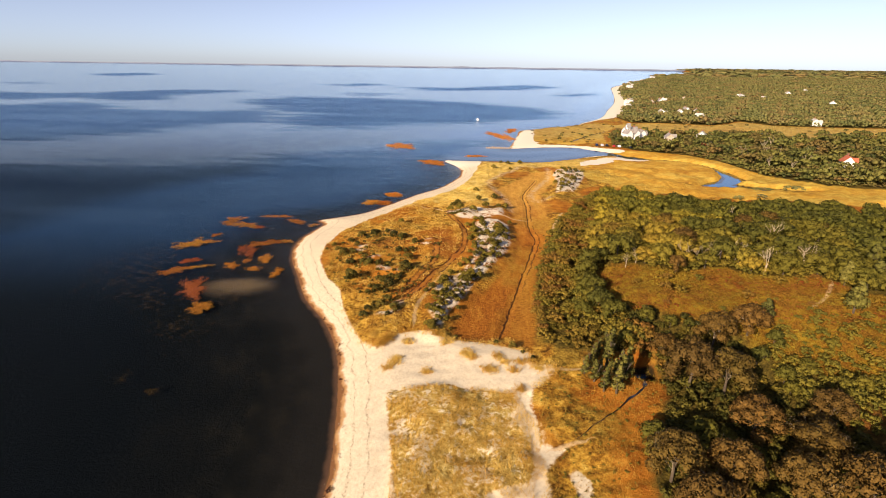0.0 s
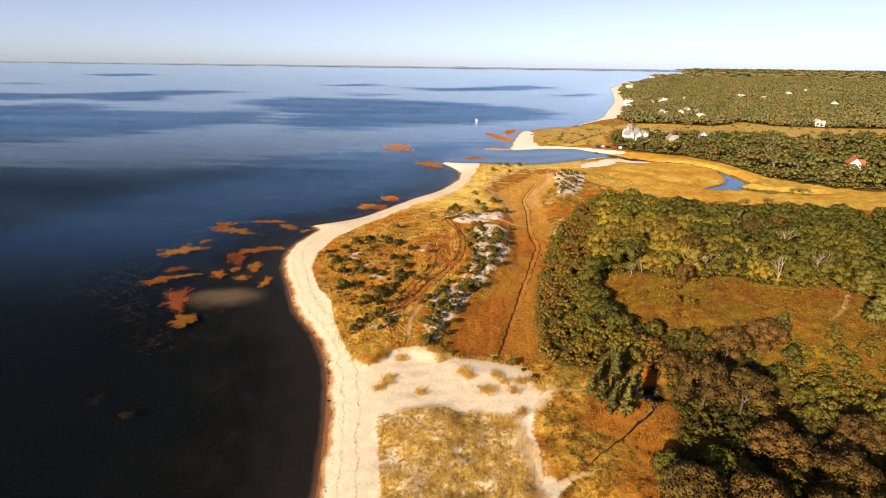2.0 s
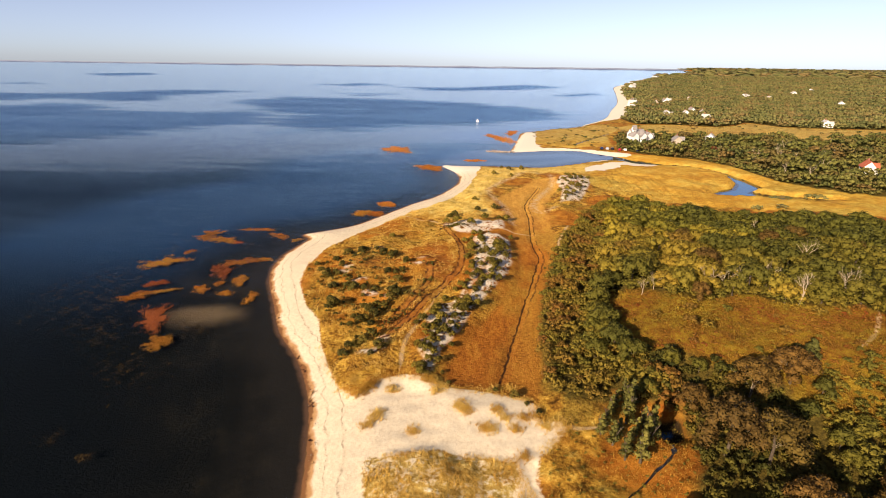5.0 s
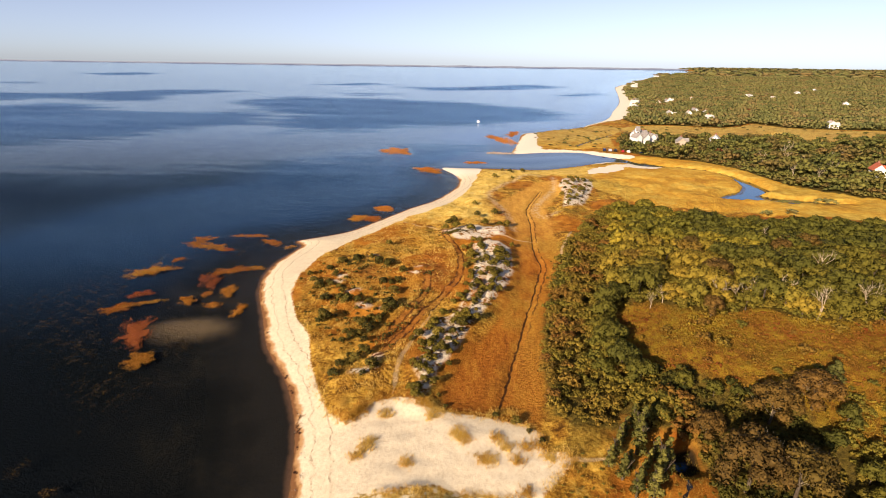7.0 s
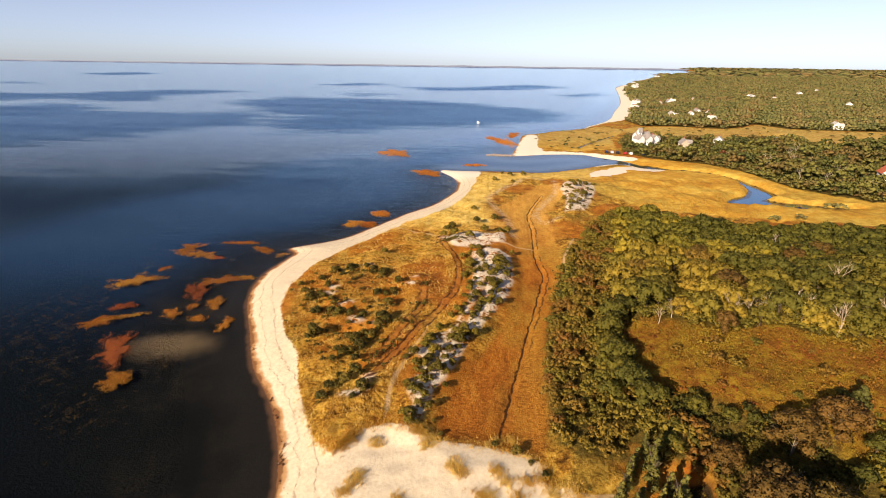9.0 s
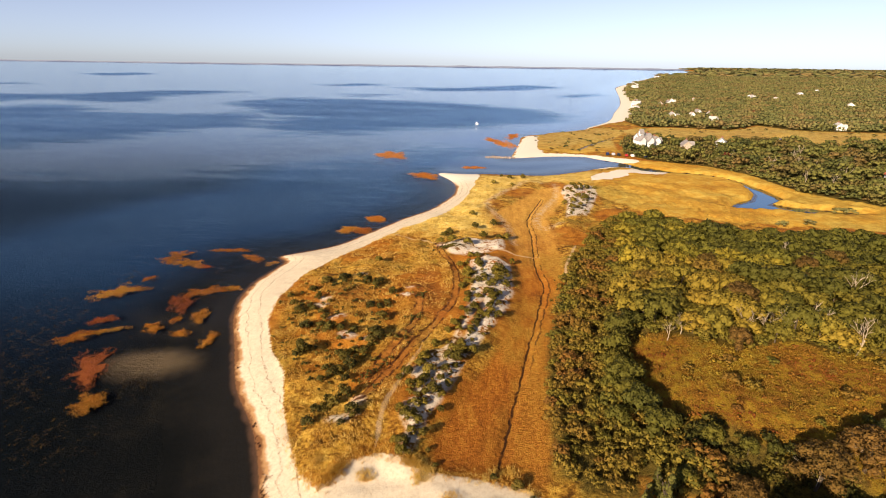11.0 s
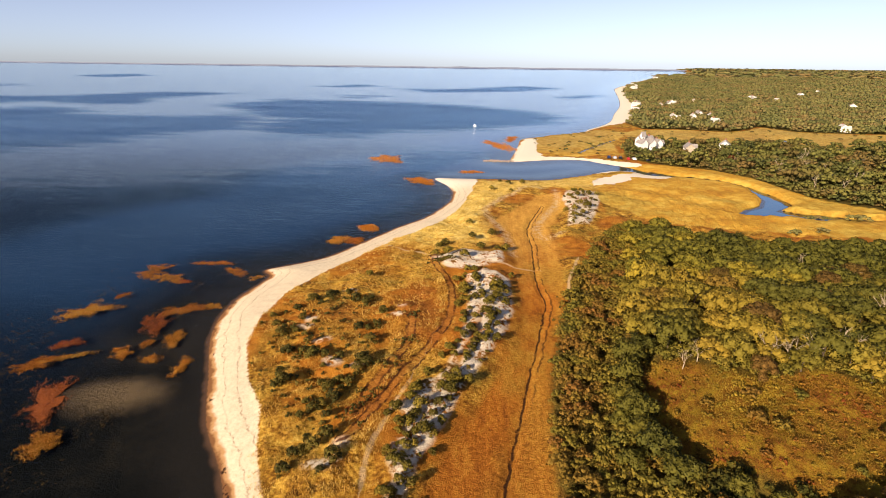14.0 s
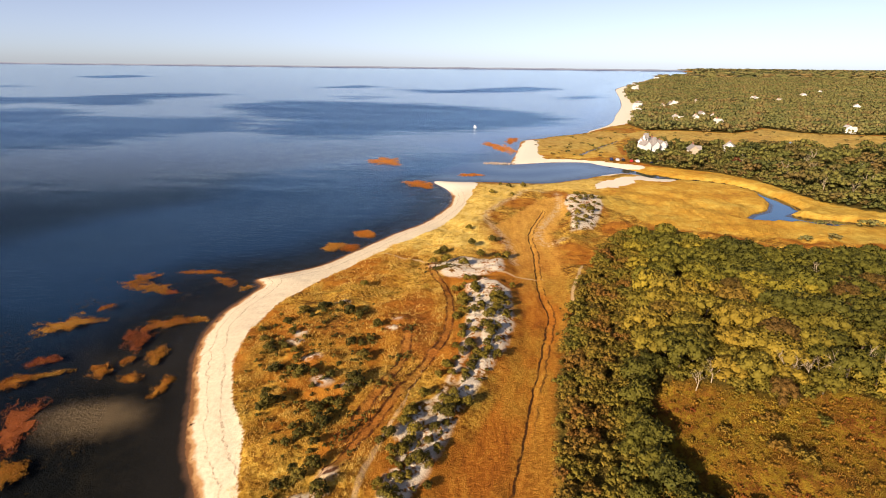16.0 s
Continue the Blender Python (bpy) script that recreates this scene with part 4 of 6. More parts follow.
def trunk_shape(seed, height, radius, spread, depth=2, first=0.35, lean=0.12):
    """A tapered trunk that forks into limbs and twigs."""
    rng = random.Random(seed)
    V, F = [], []

    def grow(a, way, length, r, level):
        b = a + way * length
        limb(V, F, a, b, r, r * 0.62, 6 if level == 0 else 4)
        if level >= depth:
            return
        for k in range(4 if level == 0 else 3):
            w = rng.uniform(0, 6.28)
            turn = Vector((math.cos(w), math.sin(w), 0)) * spread * rng.uniform(0.6, 1.2)
            grow(a + way * length * rng.uniform(0.6, 1.0), (way + turn).normalized(), length * rng.uniform(0.55, 0.85), r * 0.5, level + 1)

    grow(Vector((0, 0, -0.3)), Vector((rng.uniform(-lean, lean), rng.uniform(-lean, lean), 1)).normalized(), height * first + 0.3, radius, 0)
    return np.array(V), np.array(F)


def plant(name, crown, trunk, crown_mat, trunk_mat, label, category, group, crown_name="crown"):
    """An Empty at the foot with a trunk and a crown under it."""
    ob = tagged(new(name), label, category, group)
    if trunk is not None:
        part("trunk", trunk, trunk_mat, ob)
    if crown is not None:
        part(crown_name, crown, crown_mat, ob)
    return ob


def tree_kind(name, seed, r, h, leaves, leaf, mat, label, group, lobes=9, kind="round", bark=None, depth=2, low=0.25, core=None):
    crown = mesh_of(name + "_crown", *crown_shape(seed, r, h * low, h, lobes, leaves, leaf, 1, kind, core), mat, True)
    trunk = mesh_of(name + "_trunk", *trunk_shape(seed, h, 0.035 * h, 0.75 if kind == "round" else 0.25, depth), bark or BARK, True)
    return plant(name, crown, trunk, mat, bark or BARK, label, "tree", group)


def scatter(seed, poly, spacing, avoid=(), within=None):
    """Uneven points in an area, no two closer than about the spacing."""
    rng = np.random.default_rng(seed)
    q = np.array(within or poly, float)
    lo, hi = q.min(0), q.max(0)
    g = spacing
    nx, ny = int((hi[0] - lo[0]) / g) + 1, int((hi[1] - lo[1]) / g) + 1
    X, Y = np.meshgrid(np.arange(nx), np.arange(ny))
    pts = np.stack([X.ravel() + 0.5 * (Y.ravel() % 2), Y.ravel() * 1.0], 1) + rng.uniform(-0.42, 0.42, (nx * ny, 2))
    pts = pts * g + lo
    keep = inside(pts, poly)
    if within:
        keep &= inside(pts, within)
    for other in avoid:
        keep &= ~inside(pts, other)
    return pts[keep]


def set_out(kinds, points, seed, size=(0.8, 1.2), sink=0.0):
    """Copies of the kinds at the points (x, y and, where it is known, size), each with its own turn."""
    rng = random.Random(seed)
    Z = heights(points[:, :2])
    for (x, y, *own), z in zip(points, Z):
        k = rng.choice(kinds)
        s = own[0] if own else rng.uniform(*size)
        m = Matrix.Translation((x, y, float(z) - sink)) @ Matrix.Rotation(rng.uniform(0, 6.28), 4, 'Z') @ Matrix.Diagonal((s, s, s * rng.uniform(0.88, 1.12), 1))
        ob = copy_thing(k, m)
        ob.matrix_basis = m


def drop_kinds(kinds):
    """Takes the patterns away once their copies stand."""
    for k in kinds:
        for o in (*k.children_recursive, k):
            bpy.data.objects.remove(o)


def mass(name, shapes, points, seed, size, mat, label, category, sink=0.0, squash=(0.85, 1.15), tints=(0.001, 1), drift=0.0, tone=None, roll=0.0):
    """Countless plants of a wood as one mesh."""
    rng = np.random.default_rng(seed)
    n = len(points)
    z = heights(points) - sink
    which = rng.integers(0, len(shapes), n)
    s = rng.uniform(*size, n) * (1 + roll * ripple(points, 16.0, seed))
    t = rng.uniform(0, 6.283, n)
    tint = rng.uniform(*tints, n)
    if drift:
        tint = np.clip(0.5 + 0.42 * (0.7 * ripple(points, drift, seed) + 0.4 * ripple(points, drift * 0.3, seed + 1)) + rng.normal(0, 0.12, n), 0.001, 1)
    if tone is not None:
        tint = np.clip(tone(points) + rng.normal(0, 0.07, n), 0.001, 1)
    pieces, tints_out = [], []
    for k, (v, f) in enumerate(shapes):
        idx = np.flatnonzero(which == k)
        if not len(idx):
            continue
        c, sn, sc = np.cos(t[idx])[:, None], np.sin(t[idx])[:, None], s[idx][:, None]
        X = (v[:, 0] * c - v[:, 1] * sn) * sc + points[idx, 0][:, None]
        Y = (v[:, 0] * sn + v[:, 1] * c) * sc + points[idx, 1][:, None]
        Z = v[:, 2] * sc * rng.uniform(*squash, (len(idx), 1)) + z[idx][:, None]
        NX, NY = v[:, 3] * c - v[:, 4] * sn, v[:, 3] * sn + v[:, 4] * c
        V = np.stack([X, Y, Z, NX, NY, np.broadcast_to(v[:, 5], NX.shape)], -1).reshape(-1, 6)
        pieces.append((V, (f[None] + (np.arange(len(idx)) * len(v))[:, None, None]).reshape(-1, 3)))
        tints_out.append(np.repeat(tint[idx], len(v)))
    V, F = joined(pieces)
    return tagged(new(name, mesh_of(name, V, F, mat, True, np.concatenate(tints_out))), label, category, "", "stuff")


def blades(rng, at, z, height, width, lean, per, spread=0.16):
    """Grass tufts: per blades at each place, each a leaning tapered strip."""
    n = len(at) * per
    base = np.repeat(np.c_[at, z], per, 0) + np.c_[rng.normal(0, spread, (n, 2)), np.full(n, -0.05)]
    a = rng.uniform(0, 6.283, n)
    side = np.stack([np.cos(a), np.sin(a), 0 * a], 1) * width * rng.uniform(0.6, 1.3, (n, 1))
    b = rng.uniform(0, 6.283, n)
    h = height * rng.uniform(0.6, 1.25, (n, 1))
    bend = np.stack([np.cos(b) * lean, np.sin(b) * lean, np.ones(n)], 1)
    V = np.stack([base - side, base + side, base + bend * h], 1).reshape(-1, 3)
    return V, np.arange(n * 3).reshape(-1, 3)


# ---------------------------------------------------------------- woods
AVOID = (CLEARING, MEADOW_NEAR)
NEAR_BOX = [(22, 38), (96, 38), (96, 78), (68, 73), (58, 74), (53, 78), (49, 84), (40, 87), (35.5, 90), (27, 92), (24, 90)]
oaks = [tree_kind("oak_tree", 11 + k, 4.4, 8.4, 3400, 0.19, LEAF_OAK, "broad flat-topped brown autumn oak with pale limbs", "near oaks", 22, "umbrella", low=0.14, depth=3)
        for k in range(4)]
for k, ob in enumerate(oaks):
    part("bare_twigs", mesh_of("oak_twigs", *trunk_shape(81 + k, 7.4, 0.05, 0.75, 3, 0.46), DEADWOOD), DEADWOOD, ob, "pale bare twigs")
greens = [tree_kind("broadleaf_tree", 31 + k, 2.6, 5.0, 900, 0.21, LEAF_GREEN, "olive-green broadleaf tree in the coastal wood", "near woods", 10, low=0.18, core=0.6) for k in range(4)]
cedars = [tree_kind("cedar_tree", 51 + k, 1.35, 7.0, 1100, 0.15, LEAF_PINE, "pointed grey-green cedar beside the marsh", "cedars", 10, "spire", low=0.04) for k in range(2)]
OAK_AT = np.array([(35.2, 68.6, 1.0), (40.3, 67.5, 0.95), (43.8, 80.4, 0.82), (51.0, 82.8, 0.85), (33.9, 77.6, 0.55), (39.5, 57.2, 0.86), (48.6, 58.4, 0.6), (45.2, 53.3, 0.9), (52.7, 61.7, 0.7),
                   (25.4, 48.6, 0.85), (32.2, 47.8, 0.8), (39.4, 46.2, 0.8), (46.5, 45, 0.9), (26.5, 42, 0.8), (54, 50, 0.75)])
set_out(oaks, OAK_AT, 1)
set_out(oaks, np.array([(52.5, 121, 0.78), (46.5, 107.5, 0.5), (90, 151, 0.8), (84, 150, 0.7), (78, 142, 0.7), (72, 134, 0.6), (66, 136, 0.5), (94, 134, 0.7), (57, 146, 0.6), (58, 148, 0.55)]), 2)
GREEN_AT = np.array([(25.0, 55.4, 0.75), (32.2, 56.1, 0.85), (35.2, 55.3, 0.6), (29, 54.6, 0.55), (54.7, 80.7, 0.6), (49.6, 75.8, 0.7), (51.6, 71.1, 0.62), (64.9, 80.7, 0.5), (57.4, 74.8, 0.5), (36.2, 51.3, 0.7), (50.5, 67.6, 0.5), (62.4, 69.1, 0.6),
                     (47.6, 50.0, 0.6), (45.5, 75, 0.45), (30, 51.6, 0.7), (24, 52, 0.6), (34.5, 43, 0.8), (43, 49.5, 0.55), (58, 55, 0.6), (66, 60, 0.6), (72, 64, 0.6), (80, 70, 0.55), (60, 46, 0.8), (29.5, 83, 0.6), (33.5, 86, 0.6), (27.2, 88, 1.0), (37.5, 84.5, 0.5), (41, 84.6, 0.4), (70, 72, 0.45), (26.2, 92.5, 1.0), (25.4, 96, 0.9), (26, 100, 1.1), (25.2, 104, 0.8), (26.4, 108, 1.0), (28, 112.6, 1.1), (30.5, 115.4, 0.9), (22.5, 91, 0.7), (23.4, 99, 0.65), (27.8, 79.8, 0.7)])
set_out(greens, GREEN_AT, 3)
under_shapes = [crown_shape(80 + k, 1.15, -0.1, 1.5, 5, 110, 0.20, 1) for k in range(6)]
EARTH = BARE[3]
under = scatter(2, WOODS_MID, 1.9, AVOID + (EARTH,), NEAR_BOX)
open_brush = (under[:, 0] > 50 + 0.35 * (74 - under[:, 1]))
brush, under = under[open_brush], under[~open_brush]
mass("wood_undergrowth", under_shapes, under, 29, (0.5, 1.25), LEAF_UNDER, "low olive and gold undergrowth between the oaks", "scrub", drift=16.0)
CEDAR_AT = np.array([(24.3, 79.5), (22.9, 77.9), (21.7, 76.1), (24.4, 76.3), (23.4, 74), (25.6, 73.4), (20.6, 73.6), (21.6, 71.4), (23.9, 71), (25.7, 70.4), (20.2, 69.4), (22.3, 68.6), (24.2, 68.2), (21.2, 66.6), (19.2, 71.6), (23.1, 66.2)])
set_out(cedars, CEDAR_AT, 4, (0.55, 1.05), 0.35)
pines = [tree_kind("pine_tree", 61 + k, 2.2, 7.0, 1100, 0.24, LEAF_PINE, "pale green pine at the edge of the clearing", "pines", 10, "spire", low=0.1) for k in range(2)]
set_out(pines, np.array([(92, 111), (88, 104), (75, 91), (56, 87), (81, 103), (95, 112)]), 5, (0.6, 1.1))



def wood_tone(p):
    """Drifts of autumn colour: dark green inland, gold in the middle, rust towards the marsh."""
    gold = np.exp(-((p[:, 0] - 48) / 17) ** 2 - ((p[:, 1] - 128) / 22) ** 2) + 0.35 * np.exp(-((p[:, 0] - 72) / 14) ** 2 - ((p[:, 1] - 152) / 16) ** 2)
    edge = np.clip(1 - (p[:, 0] - 20 - 0.24 * np.clip(p[:, 1] - 105, 0, 90)) / 13, 0, 1) * np.clip((p[:, 1] - 100) / 20, 0, 1)
    return np.clip(0.20 - 0.26 * np.clip((p[:, 0] - 56) / 22, 0, 1) + 0.40 * np.clip(gold, 0, 1) + 0.50 * edge + 0.16 * ripple(p, 26, 71) + 0.10 * ripple(p, 8, 72), 0.02, 0.98)


wood_shapes = [crown_shape(70 + k, 3.7, 0.4, 5.2, 15, 640, 0.27, 1, "canopy", 0.66) for k in range(6)]
mid = scatter(6, WOODS_MID, 4.6, AVOID)
mid = mid[(mid[:, 1] > 90) & (mid[:, 0] > 31 + np.clip((mid[:, 1] - 122) * 0.26, 0, 18)) & (mid[:, 0] < 12 + mid[:, 1] * 0.98)]
front = (mid[:, 1] < 142) & (mid[:, 0] < 95)
tone = wood_tone(mid) + np.random.default_rng(73).normal(0, 0.10, len(mid))
wood_kinds = [[tree_kind("broadleaf_tree", seed + k, 3.6, 5.4, 1000, 0.23, mat, label, "wood trees", 16, "canopy", low=0.08, core=0.64) for k in range(3)] for seed, mat, label in (
    (35, LEAF_GREEN, "dark olive broadleaf tree in the autumn wood"), (41, LEAF_GOLD, "yellow-green broadleaf tree in the autumn wood"), (47, LEAF_RUST, "rust-brown broadleaf tree in the autumn wood"))]
for kinds, low, high, seed in zip(wood_kinds, (-9, 0.36, 0.68), (0.36, 0.68, 9), (7, 74, 75)):
    set_out(kinds, mid[front & (tone >= low) & (tone < high)], seed, (0.7, 1.2))
mass("wood_trees", wood_shapes, mid[~front], 8, (0.75, 1.15), LEAF_WOOD, "dense olive, gold and rust wood of low coastal trees", "woods", tone=wood_tone, roll=0.12)
fill_shapes = [crown_shape(100 + k, 2.8, -0.6, 3.0, 6, 130, 0.25, 1, "canopy", 0.6) for k in range(4)]
mass("wood_thicket", fill_shapes, mid + 2.2, 84, (0.7, 1.15), LEAF_WOOD, "low thicket filling the coastal wood", "thicket", squash=(0.8, 1.1), tone=wood_tone)
scrub_shapes = [crown_shape(90 + k, 1.5, -0.1, 1.9, 8, 260, 0.16, 1, "canopy", 0.55) for k in range(6)]
scrub = scatter(9, WOODS_MID, 1.9, AVOID, [(10, 76), (34, 76), (30, 97), (28, 108), (34, 122), (41, 148), (54, 196), (26, 196), (18, 120), (10, 95)])
scrub = scrub[ripple(scrub, 6.5, 76) + 0.5 * ripple(scrub, 2.5, 77) > -1.3]
mass("edge_scrub", scrub_shapes, scrub, 10, (0.55, 1.3), LEAF_SCRUB, "tangled green, gold and rust scrub along the marsh edge", "scrub", drift=14.0, roll=0.2)
low_shapes = [crown_shape(110 + k, 0.8, -0.1, 0.7, 3, 70, 0.13, 1) for k in range(6)]
mass("gold_brush", low_shapes + scrub_shapes[:2], brush, 30, (0.6, 1.35), LEAF_SCRUB, "low gold and olive brush on the open slope", "scrub", tints=(0.0, 0.42))
red = scatter(12, CLEARING, 1.5)
mass("red_scrub", low_shapes, red, 13, (0.25, 0.85), LEAF_RED, "low rust-red and gold scrub filling the clearing", "scrub", drift=22.0)
pale = scatter(14, [(27, 106), (31, 116), (38, 115), (46, 111), (56, 113), (68, 111), (82, 110), (90, 102), (82, 101), (78, 107), (67, 108), (55, 110), (45, 108), (36, 113), (31, 113)], 1.7)
bush_at = scatter(27, CLEARING, 7.5)
slope = scatter(79, [(52, 79), (58, 87), (75, 91), (96, 94), (96, 76), (84, 66), (62, 56), (54, 62)], 2.2)
mass("slope_bushes", scrub_shapes, slope, 80, (0.3, 0.95), LEAF_SCRUB, "olive and gold bushes on the slope beside the oaks", "bushes", tints=(0.0, 0.36))
mass("clearing_bushes", scrub_shapes, bush_at, 28, (0.4, 1.0), LEAF_SCRUB, "scattered brown and olive bushes in the clearing", "bushes")
mass("clearing_edge_bushes", scrub_shapes, pale, 15, (0.7, 1.3), LEAF_SCRUB, "yellow-green bushes at the clearing's far edge", "bushes", 0.0, (0.9, 1.2), (0.1, 0.45))

rng = np.random.default_rng(47)
ling = scatter(48, CLEARING, 0.5)
V, F = blades(rng, ling, heights(ling), 0.38, 0.042, 0.7, 6, 0.28)
tagged(new("red_undergrowth", mesh_of("red_undergrowth", V, F, LEAF_RED, False, np.repeat(np.clip(0.5 + 0.42 * ripple(ling, 22, 13) + 0.25 * ripple(ling, 5, 14), 0.001, 1), 18))),
       "fine rust and gold growth covering the clearing", "scrub", "", "stuff")

# dead trees: bare bleached limbs
dead = [plant("dead_tree", None, mesh_of("dead_trunk", *trunk_shape(130 + k, 8.5, 0.20, 0.55, 3, 0.42), DEADWOOD, True), None, DEADWOOD,
              "bleached bare dead tree among the green wood", "tree", "dead trees") for k in range(3)]
set_out(dead, np.array([(66.2, 107.4, 1.0), (62, 112.5, 0.8), (57, 112, 0.7), (50, 113, 0.75), (53.5, 112.6, 0.6), (76, 110, 0.8), (78, 127, 0.8), (38.8, 112, 0.5), (36, 110.5, 0.45), (84, 160, 0.7), (71, 112, 0.6)]), 16)
maple = tree_kind("maple_tree", 140, 4.2, 9.0, 700, 0.45, LEAF_MAPLE, "bright red autumn maple standing out of the far wood", "maples", 9)
set_out([maple], np.array([(288, 586), (141, 319)]), 55, (0.42, 0.6))
oaks.append(maple)
FAR_TRUNKS = np.array([(150, 262, 0.8), (158, 256, 0.7), (147, 282, 0.8), (163, 278, 0.9), (172, 268, 0.8), (155, 300, 0.9), (168, 300, 0.8), (181, 286, 0.8), (140, 312, 0.7), (176, 316, 0.9), (192, 300, 0.9), (205, 312, 0.9), (150, 330, 0.8), (188, 332, 0.9), (166, 240, 0.7), (210, 290, 0.8)])
set_out(dead, FAR_TRUNKS, 92)
drop_kinds(sum(wood_kinds, []) + oaks + greens + cedars + pines + dead)

far_shapes = [crown_shape(150 + k, 3.6, 0.2, 5.0, 8, 130, 0.42, 1, "canopy", 0.66) for k in range(6)]
creekwood = scatter(17, WOODS_NEAR_CREEK, 6.0)
creekwood = creekwood[creekwood[:, 0] < 25 + creekwood[:, 1] * 0.98]
HOUSE_SITES = [(112, 367), (133.5, 359.4), (159.8, 368.9), (191, 544), (215, 558), (232, 587), (236, 571), (220, 521), (181, 625), (197, 685), (173, 624), (252, 720),
               (244, 705), (223, 675), (289, 745), (399, 817), (425, 798), (308, 1081), (306, 481), (192, 268), (572, 1762), (520, 1897), (352, 1245), (366, 1290), (412, 1400), (486, 1580), (336, 1170), (455, 690), (520, 905), (610, 1010)]


def clear_of(points, sites, ahead=16.0, side=11.0):
    """Leaves room for the houses and for the view of their fronts."""
    keep = np.ones(len(points), bool)
    for x, y in sites:
        d = points - np.array((x, y))
        keep &= ~((np.abs(d[:, 0]) < side) & (d[:, 1] < 9) & (d[:, 1] > -ahead))
    return points[keep]


creekwood = creekwood[ripple(creekwood, 38, 71) + 0.5 * ripple(creekwood, 13, 78) > -0.55]
creekwood = clear_of(creekwood, [(113, 366)], 22, 12)
creekwood = clear_of(creekwood, [(231, 424)], 50, 15)
creekwood = clear_of(creekwood, HOUSE_SITES[:3] + [(192, 268)], 9, 7)
mass("creek_wood", far_shapes, creekwood, 18, (0.55, 1.4), LEAF_CREEK, "olive and brown coastal wood beyond the creek", "woods", squash=(0.75, 1.3), drift=30.0)
lean_shapes = [crown_shape(170 + k, 4.6, -0.4, 4.6, 3, 26, 0.7, 1, "canopy", 0.75) for k in range(6)]
thicket_shapes = [crown_shape(180 + k, 3.2, -0.5, 2.8, 5, 60, 0.42, 1, "canopy", 0.66) for k in range(6)]
fill = scatter(82, WOODS_NEAR_CREEK, 3.7)
fill = clear_of(fill[(fill[:, 0] < 25 + fill[:, 1] * 0.98) & (ripple(fill, 38, 71) > -0.9)], [(113, 366), (231, 424), (133.5, 359.4), (159.8, 368.9), (192, 268)], 18, 9)
mass("creek_thicket", thicket_shapes, fill, 83, (0.4, 1.15), LEAF_CREEK, "low olive thicket under the trees beyond the creek", "thicket", squash=(0.7, 1.1), drift=30.0)
wide_shapes = [crown_shape(240 + k, 5.0, -0.8, 3.2, 3, 24, 0.7, 1, "canopy", 0.75) for k in range(5)]
for name, seed, spacing, size, zone in (("north_wood", 19, 4.5, (0.5, 1.3), [(130, 460), (760, 460), (760, 720), (160, 720)]), ("shore_wood", 20, 6.6, (0.8, 1.9), [(180, 720), (1100, 720), (1100, 1060), (220, 1060)]),
                                        ("distant_wood", 23, 11.5, (1.3, 2.3), [(230, 1060), (2050, 1060), (2050, 2000), (500, 2000)])):
    trees = scatter(seed, WOODS_NORTH, spacing, (), zone)
    trees = clear_of(trees[trees[:, 0] < 30 + trees[:, 1] * 0.98], HOUSE_SITES, 2.6 * spacing, 5 + spacing * 0.3)
    fill = trees[np.random.default_rng(seed).uniform(0, 1, len(trees)) < 0.45]
    mass(name.replace("wood", "thicket"), wide_shapes, fill, seed + 60, size, LEAF_FAR, "low olive thicket filling the far wood", "thicket", squash=(0.8, 1.0), drift=spacing * 14)
    trees = trees[ripple(trees, spacing * 9, seed) + 0.5 * ripple(trees, spacing * 3, seed + 1) > -0.85]
    mass(name, lean_shapes, trees, seed, size, LEAF_FAR, "green and brown wood with scattered houses along the shore", "woods", squash=(0.95, 1.25) if spacing < 6 else (0.6, 0.85), drift=spacing * 14, roll=0.15)
lump_shapes = [crown_shape(190 + k, 16.0, -2.0, 8.0, 1, 16, 2.4, 1) for k in range(5)]
far2 = scatter(22, WOODS_NORTH, 62, (), [(600, 2000), (5300, 2000), (5300, 5300), (1500, 5300)])
far2 = far2[far2[:, 0] < 60 + far2[:, 1] * 0.98]
mass("horizon_wood", [(v * (3.6, 3.6, 1.15, 1, 1, 1), f) for v, f in lump_shapes], far2, 24, (0.7, 1.3), LEAF_FAR, "far woods along the horizon", "woods")

loners = np.array([(188.7, 412), (192, 414), (231.2, 406.2), (236, 408), (125.8, 219.5), (122.8, 219), (128.4, 220), (131.5, 211), (135, 211.5), (104, 196), (113, 197)])
north_scrub = np.vstack([scatter(97, MARSH_BAND, 7.5), scatter(98, MARSH_BAND_EAST, 11.0)])
north_scrub = north_scrub[(ripple(north_scrub, 26, 99) > 0.1) & (to_area(north_scrub, LAND_ROUND) > 4)]
mass("marsh_scrub", scrub_shapes, north_scrub, 101, (0.4, 1.3), LEAF_CREEK, "low olive and brown scrub dotted over the far marsh", "scrub", squash=(0.5, 0.8))
mass("meadow_bushes", far_shapes, loners, 85, (0.55, 0.85), LEAF_FAR, "dark round bushes standing alone in the salt meadow", "bushes", squash=(0.6, 0.8))

# ---------------------------------------------------------------- dunes
def shrub_kinds(seed, leaves, label, group):
    kinds = []
    for k in range(4):
        ob = tagged(new("dune_shrub"), label, "shrub", group)
        part("stem", mesh_of("shrub_stem", *trunk_shape(seed + k, 1.2, 0.05, 0.8, 1), BARK), BARK, ob)
        part("foliage", mesh_of("shrub_foliage", *crown_shape(seed + k, 1.3, -0.05, 2.1, 8, 420, 0.15, 1), leaves), leaves, ob)
        kinds.append(ob)
    return kinds


